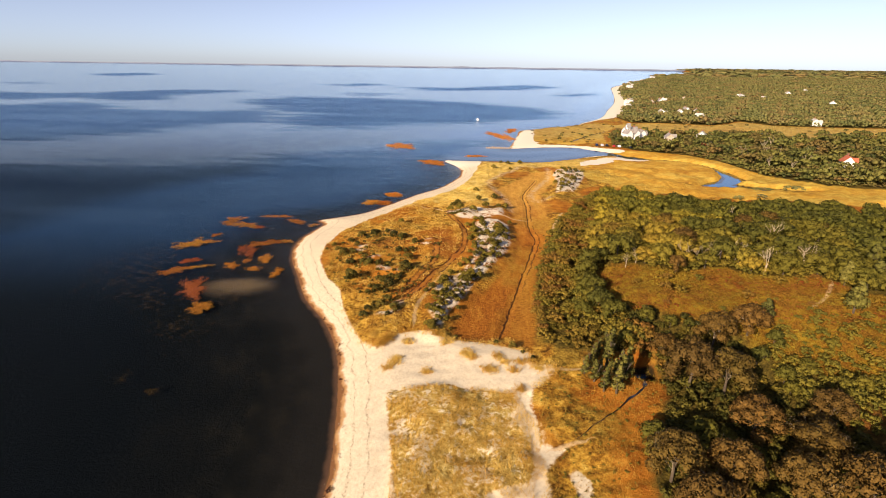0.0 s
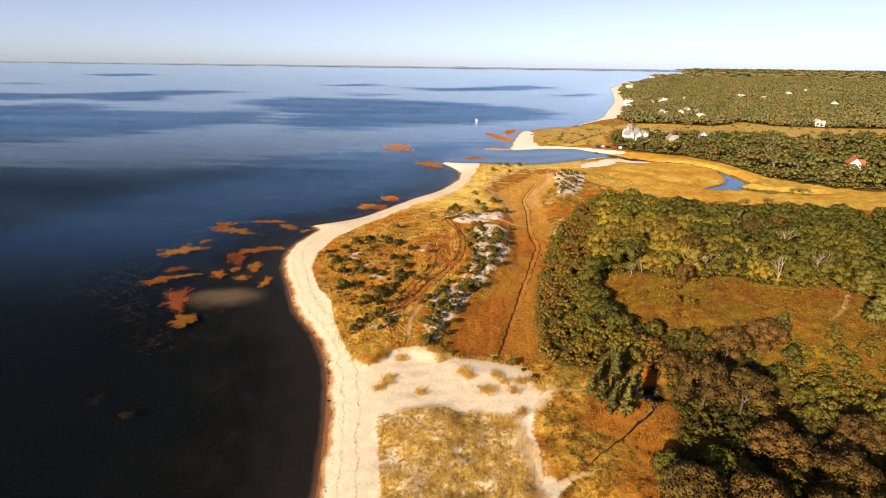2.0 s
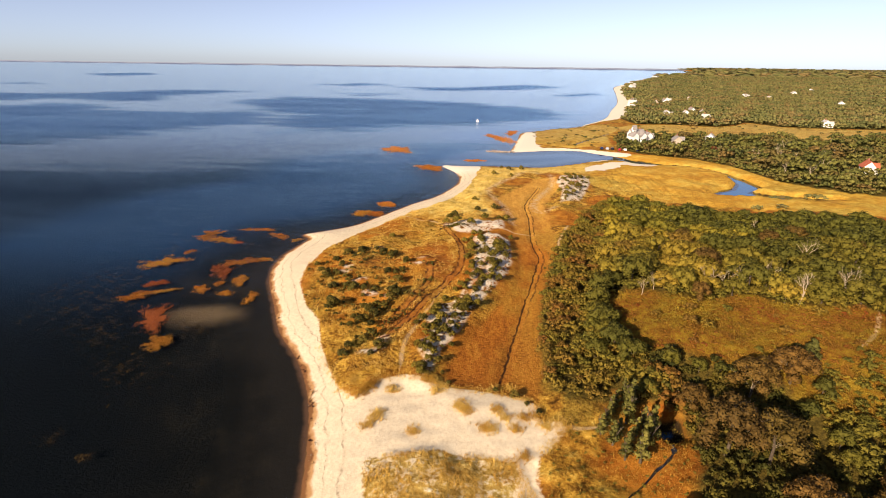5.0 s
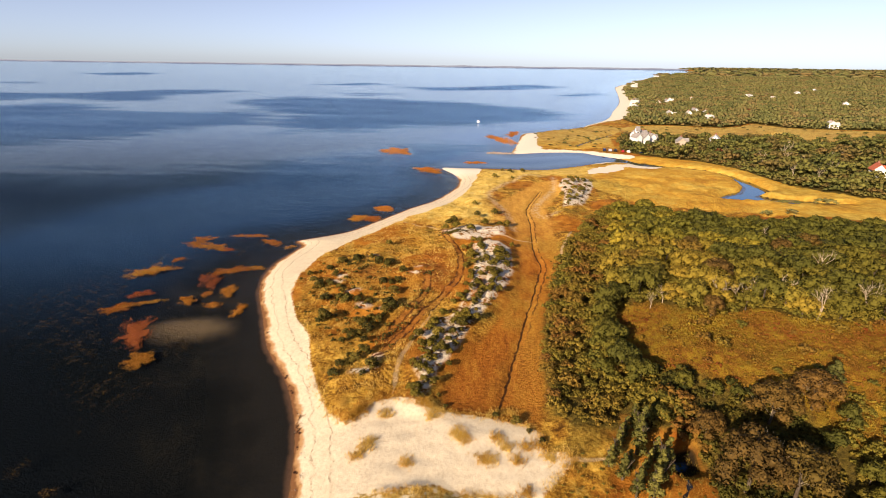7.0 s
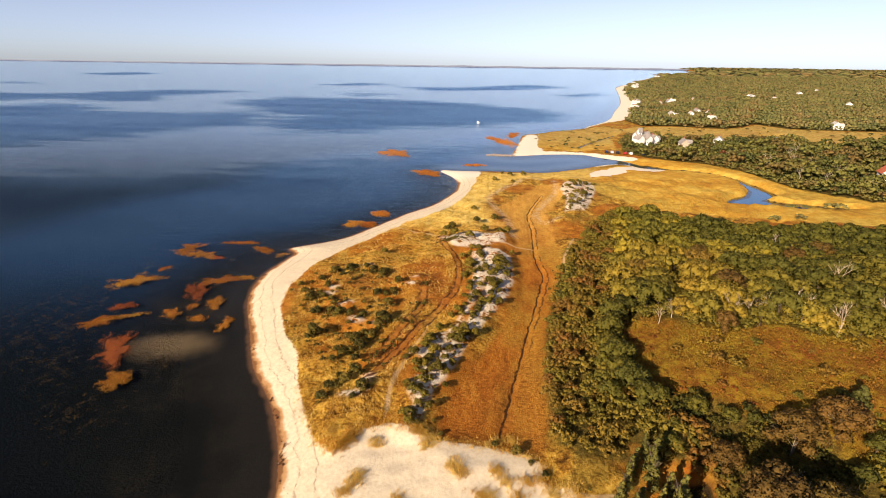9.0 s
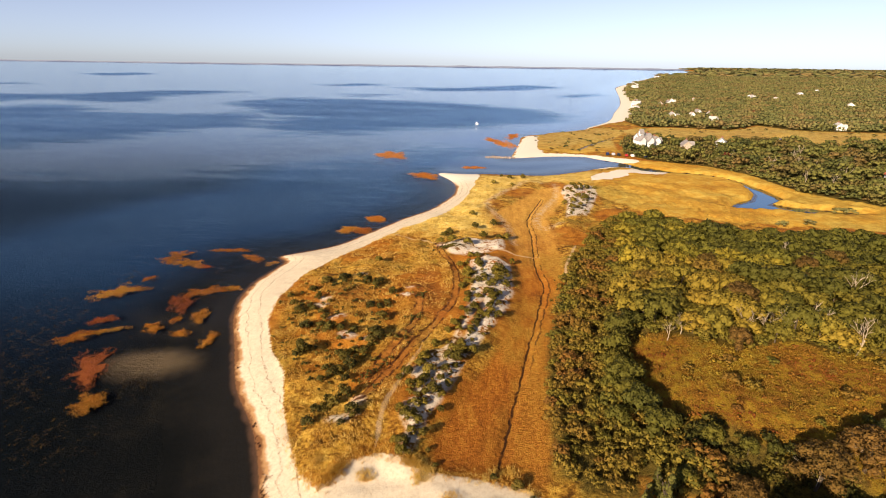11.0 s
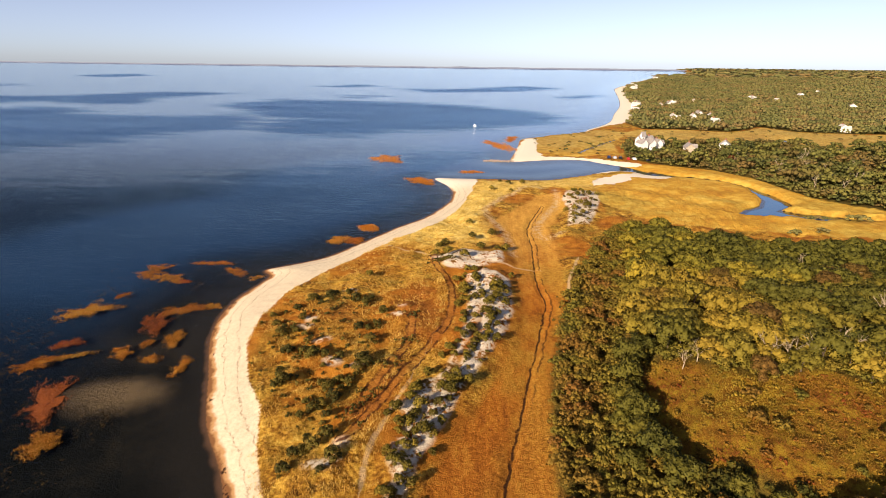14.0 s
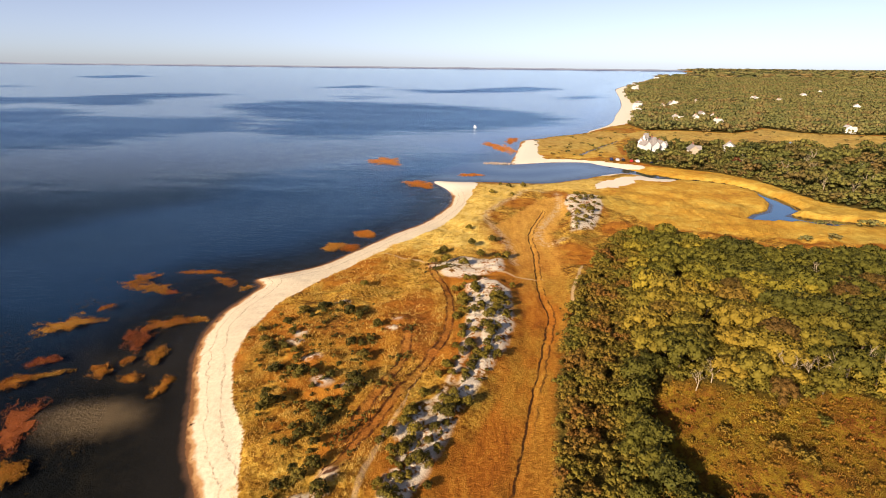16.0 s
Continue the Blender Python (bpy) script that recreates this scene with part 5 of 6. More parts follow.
shrubs = shrub_kinds(210, LEAF_DUNE, "dark green dune shrub in the straw grass", "dune shrubs")
ridge_shrubs = shrub_kinds(220, LEAF_RIDGE, "olive shrub on the white sand ridge", "ridge shrubs")
DUNE_SHRUBS = np.array([(-38.3, 125.9), (-35.6, 123.6), (-32.9, 122.6), (-30.8, 121.6), (-35.6, 121.9), (-33.3, 127.7), (-40.4, 129.7), (-34, 136.2), (-31.6, 134.9), (-30.5, 138.1), (-29.6, 139.8), (-36.3, 133),
                        (-26.9, 140.1), (-24.2, 137.2), (-21.9, 135.8), (-21.2, 139), (-17.3, 131.9), (-20.9, 124.9), (-19.1, 125.1), (-17.6, 126.5), (-17.6, 120.5), (-29.2, 118.3), (-28.7, 115.1), (-26.8, 114.2),
                        (-32.3, 115.8), (-24.7, 114.4), (-22, 114.6), (-17.8, 113), (-16.6, 112.1), (-23.1, 106.9), (-21.9, 106.1), (-20.4, 108), (-18.6, 107.3), (-17.7, 110.1), (-31.3, 109.8), (-29.6, 106.3), (-30.7, 105.4),
                        (-22.7, 100.4), (-21.5, 101.2), (-20, 99.1), (-24.1, 98.8), (-20.1, 102.9), (-21.6, 92.2), (-20.1, 92.9), (-18.9, 95), (-22.6, 91.5), (-16.8, 90.2), (-22.9, 88.5)])
RIDGE_SHRUBS = np.array([(2.2, 148.8), (0.1, 143.4), (7.8, 145.9), (11, 153.4), (3.6, 142.1), (5.5, 136.1), (8.8, 137.9), (-0.2, 131.3), (2.2, 130.2), (4.1, 133.1), (5.3, 129.2), (-1.3, 124.8), (0, 122.5), (-2.7, 118.9),
                         (-1.5, 115.8), (4.6, 125.3), (4, 120.6), (6.3, 121.9), (1.7, 118.2), (-0.7, 108.3), (1.3, 108.4), (-3, 106.3), (-1.5, 105.6), (-7.3, 105.1), (-8.1, 103.4), (-3.3, 102.3), (-4, 99.9), (-6.7, 99.7), (-6, 101.3),
                         (-9.6, 100.2), (-8.7, 97.4), (-7.5, 98.2), (-10.8, 99.4), (-2.6, 98.6), (-5, 95.7), (-7.2, 92.9), (-6.1, 93.6), (-8.6, 90.4), (-9.7, 92.1), (-3.4, 92.6), (-7.3, 87.1), (-8.1, 85), (-8.2, 83), (-9.4, 85.9)])
FAR_SHRUBS = np.array([(-8.2, 172.7), (-6.7, 174.1), (3.6, 172.1), (8.2, 170.5), (10.6, 172.8), (7.1, 186.1), (-0.9, 163.8), (-5.4, 164.9), (1.1, 181.6), (0, 196.1), (-8.8, 164.5),
                       (41.2, 240.4), (45.2, 243.5), (47.1, 236.8), (41.9, 232.1), (46.8, 230.3), (37.2, 223.9), (40.7, 220.6), (43.1, 217.3), (37.4, 213.4), (39.3, 208.4), (50.9, 238.9),
                       (12.7, 261.5), (16.2, 256.7), (22.3, 257.3), (8.5, 244.1), (16.5, 242.2), (38.6, 231.8), (44, 226.9), (35.6, 203.7), (34.6, 214.4), (-24, 150)])
set_out(shrubs, DUNE_SHRUBS, 31, (0.5, 1.05), 0.1)
near = np.random.default_rng(39)
BESIDE = np.vstack([DUNE_SHRUBS + near.normal(0, 1, DUNE_SHRUBS.shape) * (0.9, 2.4), DUNE_SHRUBS[::2] + near.normal(0, 1, DUNE_SHRUBS[::2].shape) * (1.6, 3.2)])
set_out(shrubs, BESIDE, 40, (0.2, 0.6), 0.1)
set_out(shrubs, np.array([(-7.2, 83.2), (-4.6, 84.6), (-5.6, 87), (-3.4, 82.2), (7.4, 79.2), (9.2, 77.6), (4.4, 80.6), (10.8, 75.4), (-8.8, 85.8), (-6.6, 89.4)]), 45, (0.3, 0.65), 0.1)
set_out(ridge_shrubs, RIDGE_SHRUBS, 32, (0.55, 1.05), 0.1)
some = np.random.default_rng(53).uniform((-11, 90), (9, 160), (130, 2))
set_out(ridge_shrubs, some[inside(some, RIDGE_COVER)], 38, (0.3, 0.9), 0.1)
some = np.random.default_rng(86).uniform((-9, 88), (11, 153), (170, 2))
set_out(ridge_shrubs, some[inside(some, RIDGE)], 87, (0.3, 0.85), 0.1)
set_out(ridge_shrubs, FAR_SHRUBS, 33, (0.6, 1.15), 0.1)
some = np.random.default_rng(52).uniform((32, 195), (52, 246), (90, 2))
set_out(ridge_shrubs, some[inside(some, RIDGE_FAR)], 51, (0.15, 0.6), 0.1)
drop_kinds(shrubs + ridge_shrubs)
tiny = [crown_shape(230 + k, 0.55, -0.05, 0.6, 3, 30, 0.13, 1) for k in range(4)]
along = np.vstack([np.array(TRACKS[1]) + np.random.default_rng(k).normal(0, 1.1, (len(TRACKS[1]), 2)) for k in range(14)] + [np.array(((15.2, 93.3), (16.5, 103.4), (17.8, 113.9), (19.5, 124), (21.5, 132.1))).repeat(22, 0) + np.random.default_rng(5).normal(0, 1, (110, 2)) * (0.5, 4.5), scatter(34, RIDGE, 3.2), scatter(35, [(-38, 112), (-20, 92), (-17, 120), (-24, 140), (-38, 138)], 2.3)])
bramble = np.random.default_rng(95).normal(0, 1, (46, 2)) * (1.9, 0.8) + (-7.2, 161.8)
mass("bramble_patch", tiny, bramble, 96, (0.6, 1.2), LEAF_UNDER, "low dark brown bramble patch beside the foot path", "bramble", squash=(0.5, 0.8))
mass("dwarf_shrubs", tiny, along, 36, (0.35, 1.15), LEAF_DUNE, "dark dwarf shrubs dotted over the dunes", "shrubs")

hummock = scatter(93, MEADOW_NEAR, 1.5)
mass("marsh_tussocks", tiny, hummock, 94, (0.25, 0.6), LEAF_SCRUB, "small olive-brown tussocks in the marsh hay", "tussocks", tints=(0.02, 0.7))

# beach grass, straw tufts
rng = np.random.default_rng(41)
near_tufts = scatter(42, GRASS_PATCH, 0.36)
near_tufts = near_tufts[(ripple(near_tufts, 5.0, 6) + 0.5 * ripple(near_tufts, 1.6, 7)) > -0.40]
field = scatter(43, [(-22, 80), (-31, 101), (-42, 120), (-43, 130), (-41, 142), (-35, 155), (-22, 182), (5, 182), (-2, 150), (-2, 120), (-8, 104), (-11, 90), (-7, 84), (-14, 85), (-16, 80)], 0.42)
worn = survey(field)
field = field[(np.abs(worn['track']) > 1.1) & ((worn['bare'] < 0) | (np.random.default_rng(54).uniform(0, 1, len(field)) < 0.4)) & (worn['ridge'] < 0)]
field = field[(ripple(field, 7.0, 6) + 0.6 * ripple(field, 2.0, 7)) > -0.10]
TUSSOCKS = ((-14.0, 72.5), (-14.6, 71.1), (-13.6, 73.8), (-12.4, 79.6), (-7.8, 70.3), (-1.3, 76.4), (-0.3, 74.8), (-0.8, 75.6), (4.4, 75.6), (2.4, 71.5), (3.4, 71.2), (7.0, 71.6), (-19.2, 81.5), (6.6, 82.1), (11.5, 72.4), (7.8, 66.2),
            (4.8, 81.9), (-5.3, 79.7), (-4.5, 81), (-5.8, 81.6), (-7, 82), (-17, 78.5), (-16, 80), (8.5, 74.5), (5.6, 74.0))
fringe = np.array(BEACH_EDGE[13:32], float)
fringe = np.vstack([fringe[:-1] + (fringe[1:] - fringe[:-1]) * f for f in np.arange(0, 1, 0.12)])
loose = np.vstack([fringe + rng.normal(0, 0.55, fringe.shape) for k in range(5)] + [np.array(c) + rng.normal(0, 0.55, (70, 2)) for c in TUSSOCKS])
meadow_tufts = scatter(44, MEADOW_NEAR, 0.62)
for name, pts, h, per, mat, label in (("beach_grass", np.vstack([near_tufts, loose]), 0.60, 7, BLADES, "straw-coloured beach grass on pale sand"),
                                      ("dune_grass", field, 0.55, 7, BLADES, "straw and olive dune grass over the spit"),
                                      ("marsh_hay", meadow_tufts, 0.42, 6, HAY, "golden-brown marsh hay beside the wood")):
    V, F = blades(rng, pts, heights(pts), h, 0.024, 0.5, per, 0.13)
    tagged(new(name, mesh_of(name, V, F, mat, False, np.repeat(np.clip(0.5 + 0.3 * ripple(pts, 9, 4), 0, 1), per * 3))), label, "grass", "", "stuff")

# ---------------------------------------------------------------- marsh grass islets in the shallows
# x, y, half length, half width, turn, red
ISLETS = [(-83.3, 131, 6.5, 3.6, 0.2, 0), (-62.7, 133.3, 5.0, 2.8, 0.3, 0), (-56.9, 135.6, 2.2, 1.1, 0.1, 0), (-65, 126.8, 3.4, 4.2, 0.0, 1), (-67, 101.5, 4.6, 5.4, 0.3, 1), (-60.2, 92.2, 3.4, 2.0, 0.3, 0), (-82.2, 153.5, 4.6, 3.8, 0.6, 0),
          (-75.9, 149.4, 4.4, 2.6, -0.5, 0), (-69.5, 160, 5.4, 1.3, 0.1, 0), (-60.5, 154.8, 3.6, 1.8, -0.3, 0), (-64.5, 115.8, 2.3, 1.7, 0.2, 0), (-51, 112.3, 1.5, 2.4, 0.0, 0), (-77.4, 111, 4.2, 2.0, 0.3, 0),
          (-77, 117.9, 2.4, 2.0, 0.0, 1), (-72.7, 114.1, 3.0, 1.0, 0.5, 0), (-57.6, 121.3, 1.6, 3.4, 0.0, 0), (-57.8, 114.2, 2.2, 1.2, 0.1, 0), (-61.9, 119.4, 1.3, 1.1, 0.0, 0), (-80.5, 139, 1.4, 1.2, 0.0, 0), (-53.9, 151.7, 1.5, 1.2, 0.2, 0), (-70.6, 147.7, 1.6, 1.2, 0.0, 1),
          (-49.3, 319, 11, 17, 0.0, 0), (-23.9, 266, 9, 8, 0.0, 0), (-33.6, 194.5, 4.4, 3.4, 0.4, 0), (-35.2, 181.5, 4.0, 2.6, 0.5, 0), (-40.5, 182, 4.2, 3.0, 0.5, 0), (-1, 288.5, 6.5, 4, 0.0, 0), (20.5, 370, 7.5, 30, 0.15, 0), (13, 382, 6.0, 22, 0.2, 0), (27, 408, 7.0, 16, -0.3, 0)]
SPECKS = [(-83, 110.7, 5), (-84, 120, 4), (-79, 107, 4), (-84, 104.6, 4), (-74.5, 97.4, 4), (-57.6, 82.1, 5), (-79.3, 139.3, 3), (-71.7, 146.9, 3), (-60.7, 66, 1.6), (-52.7, 62.8, 1.0), (-88, 113, 6), (-63, 85, 4), (-92, 122, 7), (-97, 112, 7), (-90, 102, 6), (-80, 97, 5), (-86, 140, 4), (-72, 92, 4), (-66, 146, 3), (-56, 98, 3)]
for k, (x, y, a, b, turn, is_red) in enumerate(ISLETS):
    rng = np.random.default_rng(300 + k)
    n = int(min(2200, (230 if y < 165 else 60) * a * b + 60))
    a, b = (a * 1.32, b * 1.65) if y < 165 else (a, b * 1.2)
    u = rng.uniform(-1, 1, (n * 2, 2))
    r = np.hypot(*u.T)
    w = np.arctan2(u[:, 1], u[:, 0])
    edge = 0.62 + 0.20 * np.sin(2 * w + k) + 0.16 * np.sin(5 * w + 2 * k) + 0.12 * np.sin(9 * w + 3 * k)
    keep = (r < edge) & (rng.uniform(0, 1, len(r)) < 0.12 + 2.2 * (edge - r))
    if y < 165:
        keep &= ripple(u * (a, b), 2.2, k) + 0.6 * ripple(u * (a, b), 0.9, k + 50) > -0.06
    u = u[keep][:n]
    p = u * (a, b)
    p = np.stack([p[:, 0] * math.cos(turn) - p[:, 1] * math.sin(turn), p[:, 0] * math.sin(turn) + p[:, 1] * math.cos(turn)], 1)
    wide = 0.055 if y < 165 else 0.30
    V, F = blades(rng, p, np.full(len(p), -0.14), 0.30, wide, 0.9, 6, 0.3 if y < 165 else 0.6)
    # the root mat that the clump stands on, just under water
    ring = np.linspace(0, 6.283, 25)[:-1]
    reach = 0.62 + 0.20 * np.sin(2 * ring + k) + 0.16 * np.sin(5 * ring + 2 * k) + 0.12 * np.sin(9 * ring + 3 * k)
    mat_xy = np.vstack([np.zeros((1, 2))] + [np.stack([np.cos(ring) * reach * f * a, np.sin(ring) * reach * f * b], 1) for f in (0.35, 0.66)])
    mat_xy = np.stack([mat_xy[:, 0] * math.cos(turn) - mat_xy[:, 1] * math.sin(turn), mat_xy[:, 0] * math.sin(turn) + mat_xy[:, 1] * math.cos(turn)], 1)
    mat_z = np.r_[-0.03, np.full(24, -0.05), np.full(24, -0.12)] + rng.uniform(-0.03, 0.03, 49)
    i, j = np.arange(24), (np.arange(24) + 1) % 24
    mat_f = np.vstack([np.stack([0 * i, 1 + i, 1 + j], 1), np.stack([1 + i, 25 + i, 25 + j], 1), np.stack([1 + i, 25 + j, 1 + j], 1)])
    V, F = joined([(V, F), (np.c_[mat_xy, mat_z], mat_f)])
    ob = new("red_glasswort_islet" if is_red else "marsh_grass_islet", mesh_of("islet", V, F, GLASSWORT if is_red else REED, False, np.full(len(V), rng.uniform(0, 1))))
    ob.location = (x, y, 0)
    tagged(ob, "red glasswort clump standing in dark shallow water" if is_red else "orange-gold marsh grass clump standing in shallow water", "marsh grass", "grass islets")
pts = np.vstack([np.array((x, y)) + np.random.default_rng(400 + k).normal(0, w * 0.6, (int(60 * w), 2)) for k, (x, y, w) in enumerate(SPECKS)])
pts = np.vstack([pts] + [np.array((x, y)) + np.random.default_rng(500 + k).normal(0, 1, (int(14 * a * b), 2)) * (a, b) for k, (x, y, a, b, turn, is_red) in enumerate(ISLETS) if y < 165])
pts = pts[ripple(pts, 4.0, 61) + 0.7 * ripple(pts, 1.3, 62) > 0.15]
rng = np.random.default_rng(46)
V, F = blades(rng, pts, np.full(len(pts), -0.12), 0.16, 0.07, 2.0, 3, 0.22)
tagged(new("drifting_weed", mesh_of("drifting_weed", V, F, DRIFT, False, np.repeat(rng.uniform(0, 1, len(pts)), 9))), "loose brown weed in the shallows", "seaweed", "", "stuff")


# ---------------------------------------------------------------- houses
def prism(w, d, h, rise, eave=0.0):
    """A gabled block: ridge along x."""
    bm = bmesh.new()
    w, d = w / 2 + eave, d / 2 + eave
    pts = [(-w, -d, 0), (w, -d, 0), (w, d, 0), (-w, d, 0), (-w, -d, h), (w, -d, h), (w, d, h), (-w, d, h), (-w, 0, h + rise), (w, 0, h + rise)]
    v = [bm.verts.new(p) for p in pts]
    for f in ((3, 2, 1, 0), (0, 1, 5, 4), (2, 3, 7, 6), (1, 2, 6, 9, 5), (3, 0, 4, 8, 7), (4, 5, 9, 8), (6, 7, 8, 9)):
        bm.faces.new([v[i] for i in f])
    return bm


def gable_roof(w, d, rise, thick=0.25, over=0.45):
    """Two thick roof slopes that meet in a ridge along x."""
    bm = bmesh.new()
    hw, hd = w / 2 + over, d / 2 + over
    drop = rise * over / (d / 2)
    for sgn in (-1, 1):
        lo = [bm.verts.new((sx * hw, sgn * hd, -drop)) for sx in (-1, 1)] + [bm.verts.new((sx * hw, 0, rise)) for sx in (1, -1)]
        hi = [bm.verts.new(v.co + Vector((0, 0, thick))) for v in lo]
        bm.faces.new(lo), bm.faces.new(hi)
        for i in range(4):
            bm.faces.new((lo[i], lo[(i + 1) % 4], hi[(i + 1) % 4], hi[i]))
    bmesh.ops.recalc_face_normals(bm, faces=bm.faces[:])
    return bm


def window_on(parent, x, y, z, rz, w=1.0, h=1.4):
    m = pose(x, y, z, 0, 0, rz)
    win = part("window", box_bm((0, 0, h / 2 + 0.06, w + 0.2, 0.10, 0.1), (0, 0, -h / 2 - 0.06, w + 0.3, 0.16, 0.1), (-w / 2 - 0.05, 0, 0, 0.1, 0.1, h), (w / 2 + 0.05, 0, 0, 0.1, 0.1, h), (0, 0, 0, 0.06, 0.08, h)),
               WHITE_WALL, parent, "white window frame", m)
    part("pane", box_bm((0, 0.02, 0, w, 0.05, h)), GLASS, win, "dark glass pane")


def house(x, y, turn, w, d, h, rise, wall, roof, label, wings=(), tower=False):
    z = float(heights(np.array([(x, y)]))[0])
    ob = tagged(new("house"), label, "house", "shore houses")
    if y > 450:
        w, d, h, rise, wings = w * 0.70, d * 0.68, h * 0.68, rise * 0.75, [[v * 0.68 for v in wing] for wing in wings]
    ob.matrix_basis = pose(x, y, z - 0.2, 0, 0, turn)
    blocks = [(0, 0, 0, w, d, h, rise)]
    for wx, wy, ww, wd in wings:
        blocks.append((wx, wy, 90, ww, wd, h * 0.85, rise * 0.8))
    if tower:
        blocks.append((-w * 0.30, -d * 0.25, 0, w * 0.24, w * 0.24, h * 1.65, rise * 0.7))
    for bx, by, rz, bw, bd, bh, br in blocks:
        m = pose(bx, by, 0, 0, 0, rz)
        part("wall", prism(bw, bd, bh, br), wall, ob, "", m)
        part("roof", gable_roof(bw, bd, br), roof, ob, "", m @ pose(0, 0, bh + 0.02))
        for storey in range(max(1, int(bh // 2.7))):
            n = max(1, int(bw // 2.8))
            for i in range(n):
                for side in (-1, 1):
                    p = m @ Vector((bw * ((i + 0.5) / n - 0.5), side * (bd / 2 + 0.03), 1.5 + 2.7 * storey))
                    window_on(ob, p.x, p.y, p.z, rz + (0 if side < 0 else 180))
    door = part("door", box_bm((0, 0, 1.05, 1.0, 0.08, 2.1)), GLASS, ob, "dark front door", pose(w * 0.08, -d / 2 - 0.05, 0.2))
    part("door_handle", box_bm((0.38, -0.07, 1.0, 0.06, 0.06, 0.16)), WHITE_WALL, door)
    part("chimney", box_bm((0, 0, 0, 0.9, 0.7, 2.4), (0, 0, 1.25, 1.05, 0.85, 0.2)), BRICK, ob, "brick chimney", pose(w * 0.25, 0, h + rise * 0.75 + 0.4))
    return ob


house(109, 367, 15, 9.5, 6.4, 5.4, 2.8, WHITE_WALL, ROOF_GREY, "large white clapboard house with several gables by the inlet", [(-3.8, -3.6, 6.4, 4.4), (2.2, -3.8, 5.6, 4), (5.4, 2.6, 5.6, 5)], True)
house(117.5, 369, 100, 6.4, 5, 4.0, 2.2, WHITE_WALL, ROOF_GREY, "white gabled annexe beside the large house", [(1.6, -2.4, 4.6, 4)])
house(134, 359, 80, 8, 5.2, 3.0, 2.4, SHINGLE_WALL, ROOF_GREY, "weathered shingle cottage among the trees", [(2.4, -2.4, 4.6, 4)])
house(160, 369, 65, 8, 6, 3.4, 2.6, WHITE_WALL, ROOF_PALE, "small white cottage among the trees")
house(191, 544, 80, 20, 9, 6.0, 3.2, WHITE_WALL, ROOF_PALE, "long white house with a pale roof in the wood", [(-6, -4, 8, 7)])
house(215, 558, 85, 10, 7, 5.4, 2.8, WHITE_WALL, ROOF_PALE, "white house in the wood")
house(232, 587, 95, 11, 7, 5.4, 3.0, WHITE_WALL, ROOF_GREY, "white house with a grey roof in the wood", [(3, -3, 6, 6)])
house(237, 571, 70, 9, 7, 5.2, 2.8, SHINGLE_WALL, ROOF_PALE, "shingled house with a pale roof in the wood")
house(220, 521, 125, 10, 7, 5.0, 2.8, WHITE_WALL, ROOF_PALE, "white house at the edge of the marsh")
house(178, 622, 115, 11, 8, 5.6, 3.0, WHITE_WALL, ROOF_PALE, "white beach house above the sand", [(3, -3, 6, 6)])
house(197, 685, 145, 14, 9, 6.0, 3.2, WHITE_WALL, ROOF_PALE, "large white beach house above the sand", [(4, -4, 8, 7)])
house(208, 720, 120, 12, 8, 5.6, 3.0, WHITE_WALL, ROOF_GREY, "white beach house with a grey roof")
house(252, 720, 75, 13, 8, 5.6, 3.0, WHITE_WALL, ROOF_PALE, "white house in the shore wood", [(-4, -3, 7, 6)])
house(243, 705, 95, 10, 7, 5.2, 2.8, WHITE_WALL, ROOF_GREY, "white house under the trees")
house(223, 675, 75, 11, 8, 5.4, 3.0, SHINGLE_WALL, ROOF_PALE, "shingled house in the shore wood")
house(289, 745, 65, 16, 8, 5.4, 2.8, SHINGLE_WALL, ROOF_PALE, "long shingled house in the wood")
house(399, 817, 40, 15, 9, 6.4, 3.2, WHITE_WALL, ROOF_PALE, "white house in the far wood", [(4, -4, 8, 7)])
house(425, 798, 110, 9, 7, 4.4, 2.4, WHITE_WALL, ROOF_PALE, "small white house in the far wood")
house(308, 1081, 115, 18, 11, 8.0, 4.0, WHITE_WALL, ROOF_PALE, "white house on the bluff above the beach", [(5, -4, 9, 8)])
house(306, 481, 75, 12, 8, 5.4, 3.0, WHITE_WALL, ROOF_PALE, "white house at the marsh edge", [(-5, -3, 7, 6)])
house(192, 268, 70, 6.2, 5.0, 4.2, 2.6, WHITE_WALL, ROOF_RED, "small white cottage with a bright red roof", [(1.5, -2.2, 4.5, 4)])
house(572, 1762, 105, 26, 14, 9, 5, WHITE_WALL, ROOF_PALE, "white house far along the shore")
for x, y, turn in ((352, 1245, 100), (366, 1290, 110), (412, 1400, 95), (486, 1580, 120), (336, 1170, 105), (455, 690, 60), (520, 905, 75), (610, 1010, 50)):
    house(x, y, turn, 17, 11, 6.5, 3.6, WHITE_WALL, ROOF_PALE, "small white house among the far shore trees")
house(640, 1960, 105, 26, 14, 9, 5, WHITE_WALL, ROOF_PALE, "white house far along the shore")


